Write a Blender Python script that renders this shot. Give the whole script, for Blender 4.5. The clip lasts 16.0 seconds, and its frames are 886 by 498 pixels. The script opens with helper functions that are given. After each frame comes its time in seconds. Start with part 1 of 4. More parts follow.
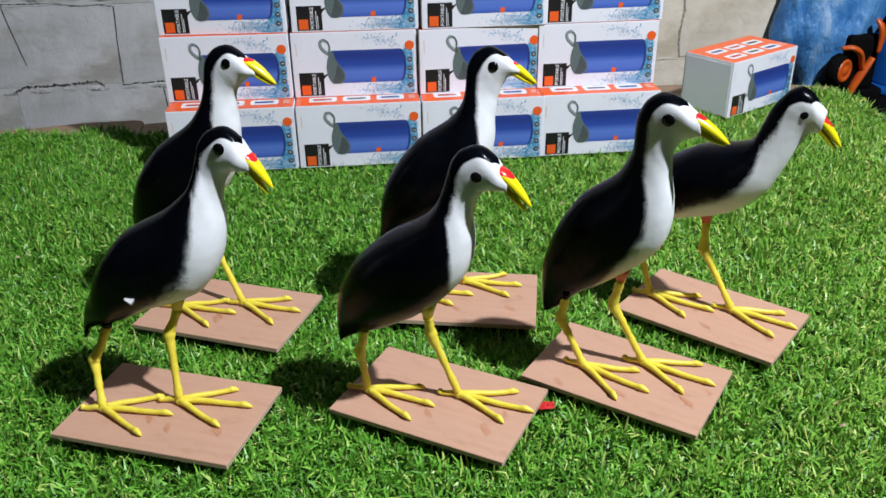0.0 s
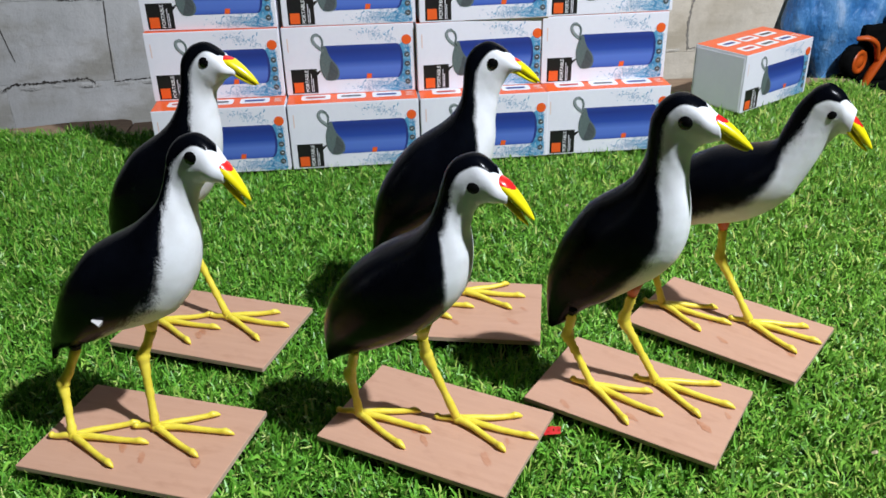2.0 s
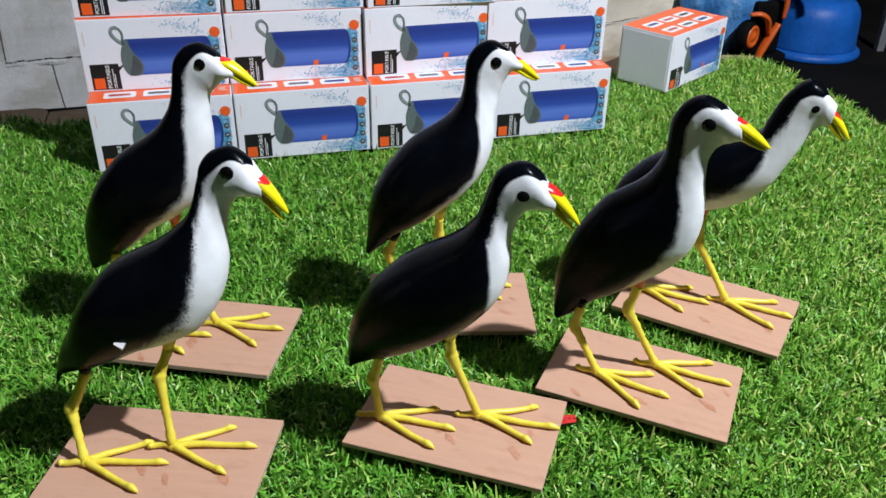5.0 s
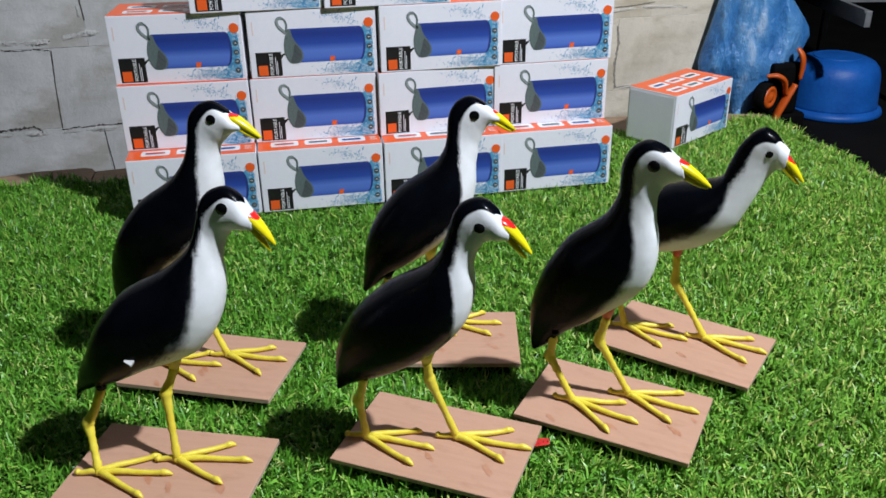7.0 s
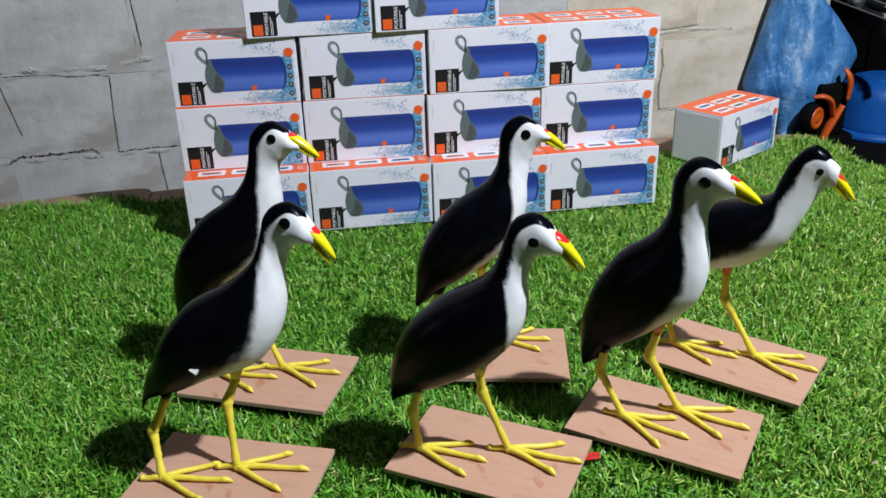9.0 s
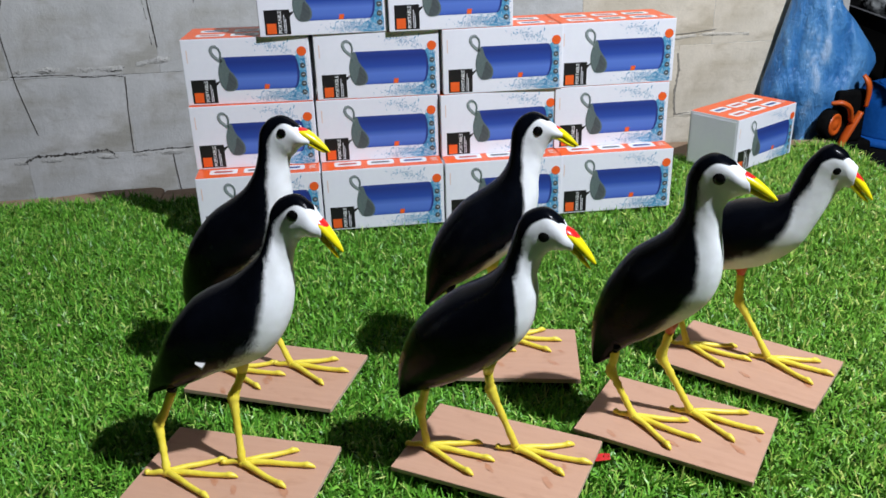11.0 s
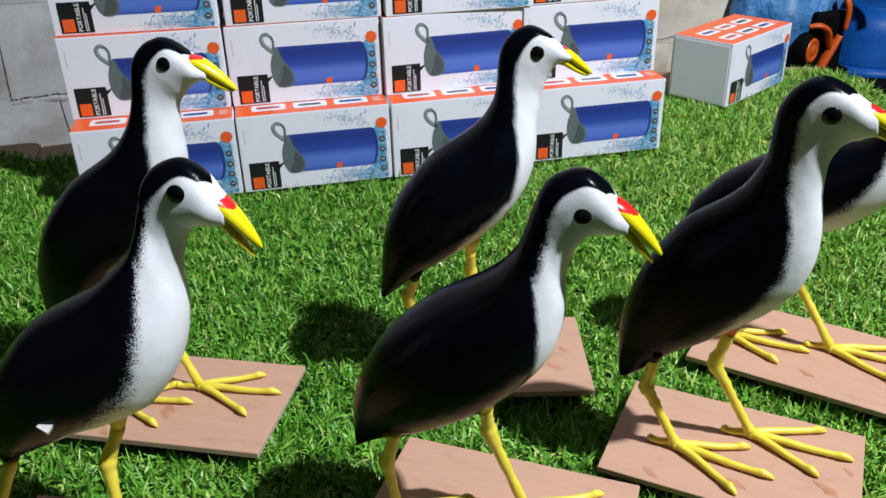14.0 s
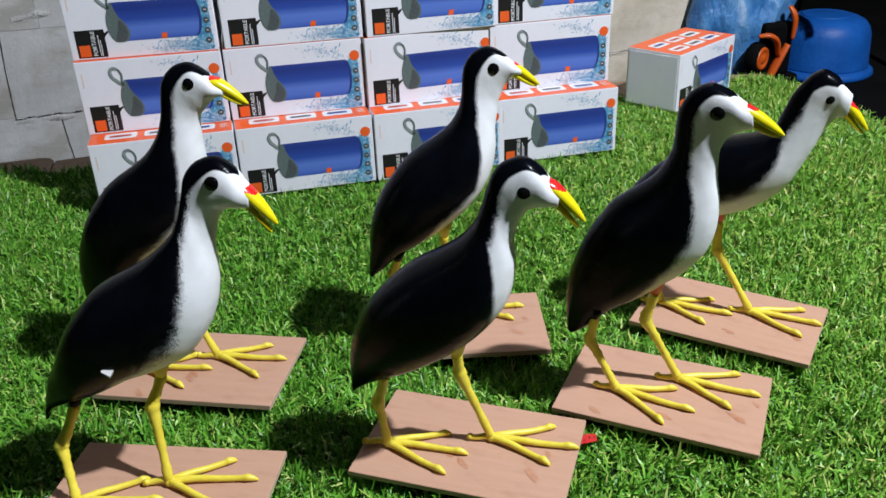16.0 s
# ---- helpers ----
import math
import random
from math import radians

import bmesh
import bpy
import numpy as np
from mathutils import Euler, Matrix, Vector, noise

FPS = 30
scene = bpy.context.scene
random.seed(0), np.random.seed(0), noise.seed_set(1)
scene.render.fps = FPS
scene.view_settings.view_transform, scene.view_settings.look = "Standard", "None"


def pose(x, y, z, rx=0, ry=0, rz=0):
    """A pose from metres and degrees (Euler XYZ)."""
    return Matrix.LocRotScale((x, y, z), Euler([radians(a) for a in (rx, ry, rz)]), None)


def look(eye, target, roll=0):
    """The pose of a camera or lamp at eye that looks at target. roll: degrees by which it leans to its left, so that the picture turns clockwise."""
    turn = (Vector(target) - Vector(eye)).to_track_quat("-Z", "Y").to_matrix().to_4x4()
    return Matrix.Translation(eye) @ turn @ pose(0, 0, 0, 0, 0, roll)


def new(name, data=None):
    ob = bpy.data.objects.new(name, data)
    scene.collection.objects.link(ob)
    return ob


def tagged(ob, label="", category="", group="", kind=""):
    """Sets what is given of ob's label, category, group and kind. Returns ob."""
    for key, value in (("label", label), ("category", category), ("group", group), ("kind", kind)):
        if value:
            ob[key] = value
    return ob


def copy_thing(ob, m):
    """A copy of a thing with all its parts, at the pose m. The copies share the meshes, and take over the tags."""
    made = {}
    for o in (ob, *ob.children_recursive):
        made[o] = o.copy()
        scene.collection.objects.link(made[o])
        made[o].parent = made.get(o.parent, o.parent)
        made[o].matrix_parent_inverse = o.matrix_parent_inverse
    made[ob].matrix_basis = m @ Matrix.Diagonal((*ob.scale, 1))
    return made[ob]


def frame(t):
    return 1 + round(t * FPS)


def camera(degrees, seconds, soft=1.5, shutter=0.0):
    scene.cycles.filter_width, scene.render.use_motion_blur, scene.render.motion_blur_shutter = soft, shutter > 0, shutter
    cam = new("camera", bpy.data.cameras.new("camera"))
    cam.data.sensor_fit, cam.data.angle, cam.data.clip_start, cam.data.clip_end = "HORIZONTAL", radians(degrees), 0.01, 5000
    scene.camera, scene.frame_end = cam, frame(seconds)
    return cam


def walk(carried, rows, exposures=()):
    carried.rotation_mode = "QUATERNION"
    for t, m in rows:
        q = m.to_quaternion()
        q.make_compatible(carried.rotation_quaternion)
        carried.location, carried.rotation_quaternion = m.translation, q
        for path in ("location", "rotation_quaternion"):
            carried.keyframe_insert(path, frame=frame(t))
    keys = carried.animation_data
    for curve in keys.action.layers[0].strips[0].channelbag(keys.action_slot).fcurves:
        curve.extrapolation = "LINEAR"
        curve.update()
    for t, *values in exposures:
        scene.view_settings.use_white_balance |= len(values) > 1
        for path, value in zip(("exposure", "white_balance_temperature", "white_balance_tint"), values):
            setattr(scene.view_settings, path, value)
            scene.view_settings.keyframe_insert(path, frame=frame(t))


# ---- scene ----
cam = camera(55.1, 16.0, soft=1.6)
PATH = [
    (0, (-0.113, -1.444, 0.573), (0.06, 0.323, -0.348), -0.9),
    (0.5, (-0.121, -1.439, 0.565), (0.05, 0.329, -0.355), -1.0),
    (1, (-0.126, -1.428, 0.558), (0.039, 0.337, -0.368), -1.0),
    (1.5, (-0.117, -1.413, 0.562), (0.046, 0.349, -0.369), -1.1),
    (2, (-0.097, -1.374, 0.559), (0.063, 0.386, -0.378), -1.4),
    (2.5, (-0.066, -1.293, 0.566), (0.012, 0.462, -0.389), -2.1),
    (3, (-0.074, -1.235, 0.585), (-0.035, 0.518, -0.376), -2.2),
    (3.5, (-0.183, -1.206, 0.602), (0.016, 0.526, -0.377), -0.4),
    (4, (-0.293, -1.219, 0.591), (0.105, 0.462, -0.416), 1.0),
    (4.5, (-0.285, -1.268, 0.597), (0.163, 0.398, -0.415), 1.0),
    (4.7, (-0.261, -1.298, 0.592), (0.19, 0.367, -0.42), 1.1),
    (7, (-0.182, -1.444, 0.604), (0.164, 0.324, -0.266), -0.8),
    (7.5, (-0.181, -1.449, 0.607), (0.14, 0.333, -0.242), -1.3),
    (8, (-0.193, -1.462, 0.606), (0.102, 0.331, -0.229), -1.5),
    (8.5, (-0.198, -1.467, 0.607), (0.076, 0.334, -0.219), -1.6),
    (9, (-0.201, -1.465, 0.606), (0.059, 0.341, -0.212), -1.8),
    (9.2, (-0.203, -1.464, 0.607), (0.048, 0.346, -0.205), -1.9),
    (11.3, (-0.192, -1.461, 0.58), (0.036, 0.358, -0.22), -1.6),
    (11.5, (-0.19, -1.434, 0.549), (0.045, 0.378, -0.265), -1.5),
    (12, (-0.235, -1.332, 0.502), (0.009, 0.463, -0.346), -1.3),
    (12.5, (-0.266, -1.218, 0.474), (0.003, 0.552, -0.417), -1.1),
    (13, (-0.279, -1.164, 0.488), (0.0, 0.592, -0.428), -1.5),
    (13.5, (-0.229, -1.163, 0.494), (0.085, 0.582, -0.431), -1.4),
    (14, (-0.187, -1.182, 0.5), (0.186, 0.55, -0.427), -1.5),
    (14.5, (-0.163, -1.209, 0.506), (0.267, 0.509, -0.424), -1.4),
    (15, (-0.169, -1.239, 0.511), (0.294, 0.474, -0.413), -1.5),
    (15.5, (-0.213, -1.269, 0.52), (0.237, 0.451, -0.396), -1.8),
    (16, (-0.213, -1.327, 0.542), (0.201, 0.409, -0.36), -2.3),
]
EXPOSURES = [(0, 0.00), (1.5, 0.05), (2.5, 0.00), (3.5, -0.05), (4.0, 0.06), (4.7, 0.06), (7.0, -0.12), (9.2, -0.10), (11.5, 0.02), (12.0, 0.09), (12.5, 0.24), (13.0, 0.25), (13.5, 0.13), (14.0, 0.02), (15.0, -0.03), (16.0, -0.07)]
walk(cam, [(t, look(eye, target, roll)) for t, eye, target, roll in PATH], EXPOSURES)

# ---------------------------------------------------------------- light
world = bpy.data.worlds.new("night")
world.use_nodes = True
world.node_tree.nodes["Background"].inputs[0].default_value = (0.55, 0.62, 0.75, 1)
world.node_tree.nodes["Background"].inputs[1].default_value = 0.001
scene.world = world


def lamp(name, place, watts, radius, colour):
    data = bpy.data.lights.new(name, "POINT")
    data.energy, data.shadow_soft_size, data.color = watts, radius, colour
    ob = new(name, data)
    ob.location = place
    return ob


lamp("bulb_light", (1.22, -1.62, 2.42), 535.0, 0.050, (0.915, 0.970, 1.075))

# ---------------------------------------------------------------- materials


class Nodes:
    """Short names for building a node material."""

    def __init__(self, name):
        self.mat = bpy.data.materials.new(name)
        self.mat.use_nodes = True
        self.tree = self.mat.node_tree
        self.bsdf = self.tree.nodes["Principled BSDF"]
        self.coords = self.tree.nodes.new("ShaderNodeTexCoord")

    def add(self, kind, **values):
        node = self.tree.nodes.new(kind)
        for key, value in values.items():
            node.inputs[key.replace("_", " ")].default_value = value
        return node

    def link(self, a, b):
        self.tree.links.new(a, b)

    def noise(self, scale, detail=4.0, rough=0.55, stretch=None):
        node = self.add("ShaderNodeTexNoise", Scale=scale, Detail=detail, Roughness=rough)
        source = self.coords.outputs["Object"]
        if stretch:
            mapping = self.add("ShaderNodeMapping", Scale=stretch)
            self.link(source, mapping.inputs["Vector"])
            source = mapping.outputs[0]
        self.link(source, node.inputs["Vector"])
        return node.outputs["Fac"]

    def ramp(self, source, stops):
        node = self.tree.nodes.new("ShaderNodeValToRGB")
        ramp = node.color_ramp
        while len(ramp.elements) < len(stops):
            ramp.elements.new(0.5)
        for element, (at, colour) in zip(ramp.elements, stops):
            element.position, element.color = at, (*colour, 1) if len(colour) == 3 else colour
        self.link(source, node.inputs[0])
        return node.outputs[0]

    def mix(self, fac, a, b, mode="MIX"):
        node = self.tree.nodes.new("ShaderNodeMix")
        node.data_type, node.blend_type = "RGBA", mode
        for socket, value in ((node.inputs[0], fac), (node.inputs[6], a), (node.inputs[7], b)):
            if isinstance(value, (int, float)):
                socket.default_value = value
            elif isinstance(value, tuple):
                socket.default_value = (*value, 1)
            else:
                self.link(value, socket)
        return node.outputs[2]

    def math(self, kind, a, b=0.0):
        node = self.tree.nodes.new("ShaderNodeMath")
        node.operation = kind
        for socket, value in ((node.inputs[0], a), (node.inputs[1], b)):
            if isinstance(value, (int, float)):
                socket.default_value = value
            else:
                self.link(value, socket)
        return node.outputs[0]

    def bump(self, source, strength, distance):
        node = self.add("ShaderNodeBump", Strength=strength, Distance=distance)
        self.link(source, node.inputs["Height"])
        self.link(node.outputs[0], self.bsdf.inputs["Normal"])

    def finish(self, colour=None, rough=None, metal=0.0, spec=0.5):
        if isinstance(colour, tuple):
            self.bsdf.inputs["Base Color"].default_value = (*colour, 1)
        elif colour is not None:
            self.link(colour, self.bsdf.inputs["Base Color"])
        if isinstance(rough, (int, float)):
            self.bsdf.inputs["Roughness"].default_value = rough
        elif rough is not None:
            self.link(rough, self.bsdf.inputs["Roughness"])
        self.bsdf.inputs["Metallic"].default_value = metal
        self.bsdf.inputs["Specular IOR Level"].default_value = spec
        return self.mat


def plain(name, dark, light, scale, rough, bump=0.0, distance=0.001, metal=0.0, spec=0.5, stretch=None):
    """Two tones mixed by a coarse and a fine grain."""
    n = Nodes(name)
    coarse, fine = n.noise(scale, 3, stretch=stretch), n.noise(scale * 9, 5, 0.65, stretch)
    blend = n.math("ADD", n.math("MULTIPLY", coarse, 0.6), n.math("MULTIPLY", fine, 0.4))
    colour = n.ramp(blend, [(0.32, dark), (0.68, light)])
    if bump:
        n.bump(blend, bump, distance)
    return n.finish(colour, n.math("ADD", n.math("MULTIPLY", fine, 0.18), rough - 0.09), metal, spec)


def grass_material():
    n = Nodes("turf_blades")
    geo = n.tree.nodes.new("ShaderNodeNewGeometry")
    pick = geo.outputs["Random Per Island"]
    colour = n.ramp(pick, [(0.0, (0.052, 0.165, 0.013)), (0.30, (0.095, 0.295, 0.023)), (0.58, (0.140, 0.395, 0.035)),
                           (0.80, (0.212, 0.480, 0.052)), (0.92, (0.350, 0.530, 0.090)), (1.0, (0.480, 0.560, 0.165))])
    patch = n.noise(3.2, 3)
    colour = n.mix(n.math("MULTIPLY", patch, 0.20), colour, (0.110, 0.250, 0.040))
    # Blades grow paler towards +x: lamp-side brightness put into their colour.
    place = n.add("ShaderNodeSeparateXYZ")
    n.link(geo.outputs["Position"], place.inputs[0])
    lit_side = n.ramp(n.math("ADD", n.math("MULTIPLY", place.outputs[0], 0.5), n.math("MULTIPLY", patch, 0.5)), [(0.15, (0, 0, 0)), (0.62, (0.62, 0.62, 0.62))])
    colour = n.mix(lit_side, colour, n.mix(1.0, colour, (1.62, 1.15, 1.5), "MULTIPLY"))
    n.bsdf.inputs["Transmission Weight"].default_value = 0.0
    n.bsdf.inputs["Subsurface Weight"].default_value = 0.0
    return n.finish(colour, 0.40, spec=0.34)


def block_material(name, tint):
    n = Nodes(name)
    info = n.tree.nodes.new("ShaderNodeObjectInfo")
    big, mid, fine = n.noise(4.5, 5, 0.6), n.noise(17, 5, 0.65), n.noise(160, 4, 0.7)
    colour = n.ramp(big, [(0.30, (0.42, 0.42, 0.41)), (0.50, (0.58, 0.575, 0.57)), (0.72, (0.68, 0.67, 0.66))])
    colour = n.mix(n.math("MULTIPLY", mid, 0.35), colour, (0.50, 0.51, 0.46))
    stain = n.ramp(n.noise(4.6, 4, 0.6, (1, 1, 1.8)), [(0.47, (0, 0, 0)), (0.66, (0.90, 0.90, 0.90))])
    colour = n.mix(stain, colour, (0.37, 0.35, 0.30))
    colour = n.mix(n.math("MULTIPLY", info.outputs["Random"], 0.25), colour, (0.60, 0.595, 0.57))
    colour = n.mix(n.ramp(fine, [(0.55, (0, 0, 0)), (0.75, (0.30, 0.30, 0.30))]), colour, (0.20, 0.20, 0.19))
    pock = n.ramp(n.noise(420, 3, 0.6), [(0.62, (0, 0, 0)), (0.72, (0.55, 0.55, 0.55))])
    colour = n.mix(pock, colour, (0.24, 0.235, 0.22))
    smudge = n.ramp(n.noise(11, 5, 0.7, (1, 1, 2.4)), [(0.56, (0, 0, 0)), (0.74, (0.55, 0.55, 0.55))])
    colour = n.mix(smudge, colour, (0.32, 0.295, 0.25))
    wash = n.ramp(n.noise(6.5, 4, 0.6), [(0.58, (0, 0, 0)), (0.75, (0.6, 0.6, 0.6))])
    colour = n.mix(wash, colour, (0.70, 0.69, 0.68))
    colour = n.mix(1.0, colour, tint, "MULTIPLY")
    n.bump(n.math("ADD", n.math("ADD", n.math("MULTIPLY", n.noise(7, 3), 1.0), n.math("MULTIPLY", mid, 0.45)), n.math("MULTIPLY", fine, 0.16)), 0.55, 0.010)
    return n.finish(colour, 0.88, spec=0.25)


def plywood_material(name, edge=False):
    n = Nodes(name)
    if edge:
        layers = n.noise(1.0, 2, stretch=(8, 8, 900))
        colour = n.ramp(layers, [(0.35, (0.36, 0.25, 0.17)), (0.65, (0.62, 0.47, 0.35))])
        return n.finish(colour, 0.8, spec=0.2)
    info = n.tree.nodes.new("ShaderNodeObjectInfo")
    grain, fine, cloud = n.noise(9, 5, 0.6, (1, 14, 1)), n.noise(60, 4, 0.7, (1, 22, 1)), n.noise(16, 3)
    colour = n.ramp(grain, [(0.20, (0.470, 0.266, 0.172)), (0.55, (0.515, 0.298, 0.196)), (0.85, (0.550, 0.326, 0.220))])
    colour = n.mix(n.ramp(fine, [(0.5, (0, 0, 0)), (0.8, (0.42, 0.42, 0.42))]), colour, (0.41, 0.225, 0.140))
    colour = n.mix(n.math("MULTIPLY", cloud, 0.30), colour, (0.50, 0.30, 0.215))
    colour = n.mix(n.math("MULTIPLY", info.outputs["Random"], 0.20), colour, (0.44, 0.25, 0.17))
    blotch = n.ramp(n.noise(22, 5, 0.6, (1, 2.2, 1)), [(0.54, (0, 0, 0)), (0.72, (0.70, 0.70, 0.70))])
    colour = n.mix(blotch, colour, (0.40, 0.215, 0.135))
    n.bump(fine, 0.12, 0.0006)
    return n.finish(colour, 0.62, spec=0.35)


def paint_material():
    """Sprayed black over white, with a speckled edge where the sprayer trailed off; the vent is rusty brown."""
    n = Nodes("bird_paint")
    side = n.add("ShaderNodeAttribute")
    side.attribute_name = "side"
    soft = n.add("ShaderNodeAttribute")
    soft.attribute_name = "soft"
    vent = n.add("ShaderNodeAttribute")
    vent.attribute_name = "vent"
    speck, blot = n.noise(1300, 2, 0.5), n.noise(90, 3)
    wobble = n.math("ADD", n.math("MULTIPLY", n.math("SUBTRACT", speck, 0.5), 1.5), n.math("MULTIPLY", n.math("SUBTRACT", blot, 0.5), 0.5))
    edge = n.math("ADD", side.outputs["Fac"], n.math("MULTIPLY", wobble, soft.outputs["Fac"]))
    white = n.ramp(n.math("ADD", n.math("MULTIPLY", edge, 5.0), 0.5), [(0.25, (0, 0, 0)), (0.75, (1, 1, 1))])
    cloud = n.noise(40, 3)
    pale = n.ramp(cloud, [(0.3, (0.72, 0.73, 0.73)), (0.7, (0.80, 0.82, 0.84))])
    rust = n.mix(n.math("MULTIPLY", blot, 0.6), (0.52, 0.36, 0.22), (0.34, 0.15, 0.08))
    pale = n.mix(n.math("MULTIPLY", vent.outputs["Fac"], n.math("ADD", blot, 0.25)), pale, rust)
    black = n.ramp(cloud, [(0.3, (0.0013, 0.0017, 0.0030)), (0.7, (0.0024, 0.0031, 0.0054))])
    rim = n.add("ShaderNodeAttribute")
    rim.attribute_name = "wear"
    black = n.mix(n.math("MULTIPLY", rim.outputs["Fac"], n.math("ADD", blot, 0.3)), black, (0.16, 0.095, 0.055))
    colour = n.mix(white, black, pale)
    rough = n.math("ADD", n.math("MULTIPLY", n.noise(22, 4), 0.22), n.math("ADD", 0.12, n.math("MULTIPLY", white, 0.14)))
    n.bump(n.math("ADD", n.noise(30, 4), n.math("MULTIPLY", speck, 0.04)), 0.42, 0.0030)
    n.finish(colour, rough)
    n.link(n.math("ADD", 0.065, n.math("MULTIPLY", white, 0.20)), n.bsdf.inputs["Specular IOR Level"])
    return n.mat


def bag_material():
    n = Nodes("blue_plastic_film")
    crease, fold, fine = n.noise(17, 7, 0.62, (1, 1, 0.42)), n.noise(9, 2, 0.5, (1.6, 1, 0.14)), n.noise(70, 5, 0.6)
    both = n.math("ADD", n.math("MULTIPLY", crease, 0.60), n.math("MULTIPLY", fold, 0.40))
    # Dark folds and pale highlights on the creases are put into the colour.
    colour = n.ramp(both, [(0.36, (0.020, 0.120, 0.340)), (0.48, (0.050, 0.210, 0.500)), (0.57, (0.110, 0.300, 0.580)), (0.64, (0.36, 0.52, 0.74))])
    n.bump(n.math("ADD", both, n.math("MULTIPLY", fine, 0.06)), 0.9, 0.045)
    return n.finish(colour, 0.28, spec=0.7)


def speaker_print():
    """The printed photograph of a cylinder: its tones run across its height."""
    n = Nodes("print_blue_cylinder")
    split = n.tree.nodes.new("ShaderNodeSeparateXYZ")
    n.link(n.coords.outputs["Object"], split.inputs[0])
    up = n.math("MULTIPLY", n.math("SUBTRACT", split.outputs["Z"], 0.024), 1 / 0.058)
    colour = n.ramp(up, [(0.0, (0.040, 0.095, 0.420)), (0.14, (0.085, 0.165, 0.540)), (0.34, (0.100, 0.190, 0.580)),
                         (0.55, (0.022, 0.065, 0.340)), (0.85, (0.013, 0.032, 0.205)), (1.0, (0.022, 0.048, 0.245))])
    colour = n.mix(n.math("MULTIPLY", n.noise(900, 2), 0.12), colour, (0.10, 0.14, 0.50))
    return n.finish(colour, 0.38)


def splash_print():
    n = Nodes("print_water_splash")
    colour = n.ramp(n.noise(130, 5, 0.65), [(0.34, (0.03, 0.17, 0.36)), (0.50, (0.08, 0.30, 0.50)), (0.64, (0.17, 0.42, 0.60)), (0.80, (0.50, 0.66, 0.78))])
    return n.finish(colour, 0.38)


TURF = grass_material()
TURF_BACK = plain("turf_backing", (0.008, 0.018, 0.005), (0.016, 0.040, 0.008), 60, 0.95, spec=0.1)
BLOCK = block_material("concrete_block", (1.0, 1.0, 1.0))
TAN_BLOCK = block_material("tan_concrete_block", (1.22, 1.09, 0.90))
MORTAR = plain("mortar", (0.34, 0.335, 0.32), (0.46, 0.45, 0.43), 30, 0.92, 0.5, 0.004, spec=0.2)
PLY = plywood_material("plywood_face")
PLY_EDGE = plywood_material("plywood_edge", True)
GLUE = plain("glue_stain", (0.40, 0.165, 0.085), (0.50, 0.265, 0.165), 120, 0.35)
TABLE = plain("brown_table_board", (0.20, 0.125, 0.075), (0.32, 0.215, 0.135), 18, 0.75, 0.15, 0.001, stretch=(1, 8, 1))
PAINT = paint_material()
YELLOW = plain("yellow_paint", (0.70, 0.555, 0.035), (0.85, 0.72, 0.085), 110, 0.38, 0.25, 0.0008)
BEAK = plain("beak_yellow", (0.72, 0.60, 0.004), (0.84, 0.74, 0.012), 90, 0.25, 0.1, 0.0005)
RED = plain("red_paint", (0.60, 0.010, 0.012), (0.74, 0.025, 0.020), 90, 0.25)
JOINT = plain("orange_joint", (0.58, 0.05, 0.015), (0.68, 0.14, 0.030), 90, 0.4)
EYE_BLACK = Nodes("glass_eye").finish((0.003, 0.003, 0.003), 0.09, spec=0.35)
MATT_BLACK = plain("matt_black", (0.003, 0.003, 0.003), (0.006, 0.006, 0.006), 50, 0.55, spec=0.12)
CHIP = plain("chipped_white", (0.46, 0.45, 0.44), (0.60, 0.59, 0.58), 90, 0.7)
CARTON = plain("white_carton", (0.755, 0.745, 0.805), (0.815, 0.805, 0.865), 12, 0.42)
CARTON_GREY = plain("carton_end", (0.79, 0.785, 0.845), (0.84, 0.835, 0.89), 12, 0.5)
ORANGE = plain("print_orange", (0.80, 0.105, 0.018), (0.86, 0.130, 0.024), 30, 0.38)
PRINT_BLACK = plain("print_black", (0.010, 0.009, 0.010), (0.016, 0.015, 0.016), 40, 0.36)
PRINT_WHITE = plain("print_white", (0.76, 0.76, 0.77), (0.80, 0.80, 0.80), 40, 0.38)
PRINT_GREY = plain("print_grey", (0.085, 0.115, 0.115), (0.150, 0.190, 0.185), 300, 0.38)
PRINT_STRAP = plain("print_pale_grey", (0.20, 0.24, 0.24), (0.30, 0.34, 0.34), 300, 0.38)
PRINT_DARK = plain("print_dark_grey", (0.055, 0.065, 0.070), (0.095, 0.110, 0.115), 200, 0.38)
PRINT_PALE = plain("print_pale_orange", (0.78, 0.55, 0.46), (0.80, 0.62, 0.55), 40, 0.4)
PRINT_BLUE = speaker_print()
PRINT_NAVY = plain("print_navy", (0.02, 0.03, 0.16), (0.03, 0.05, 0.24), 200, 0.38)
PRINT_RED = plain("print_red", (0.42, 0.05, 0.04), (0.55, 0.08, 0.06), 200, 0.38)
PRINT_SPLASH = splash_print()
PRINT_MIST = plain("print_pale_spray", (0.26, 0.38, 0.54), (0.56, 0.64, 0.74), 260, 0.38)
BAG = bag_material()
TUB = plain("blue_plastic", (0.004, 0.066, 0.290), (0.010, 0.110, 0.420), 14, 0.46, 0.30, 0.006, spec=0.30)
TOY_ORANGE = plain("orange_plastic", (0.50, 0.075, 0.007), (0.64, 0.115, 0.012), 20, 0.4)
RUBBER = plain("black_rubber", (0.002, 0.002, 0.002), (0.005, 0.005, 0.005), 60, 0.75, spec=0.05)
STEEL = plain("grey_steel", (0.16, 0.165, 0.17), (0.25, 0.255, 0.26), 30, 0.45, metal=0.4)
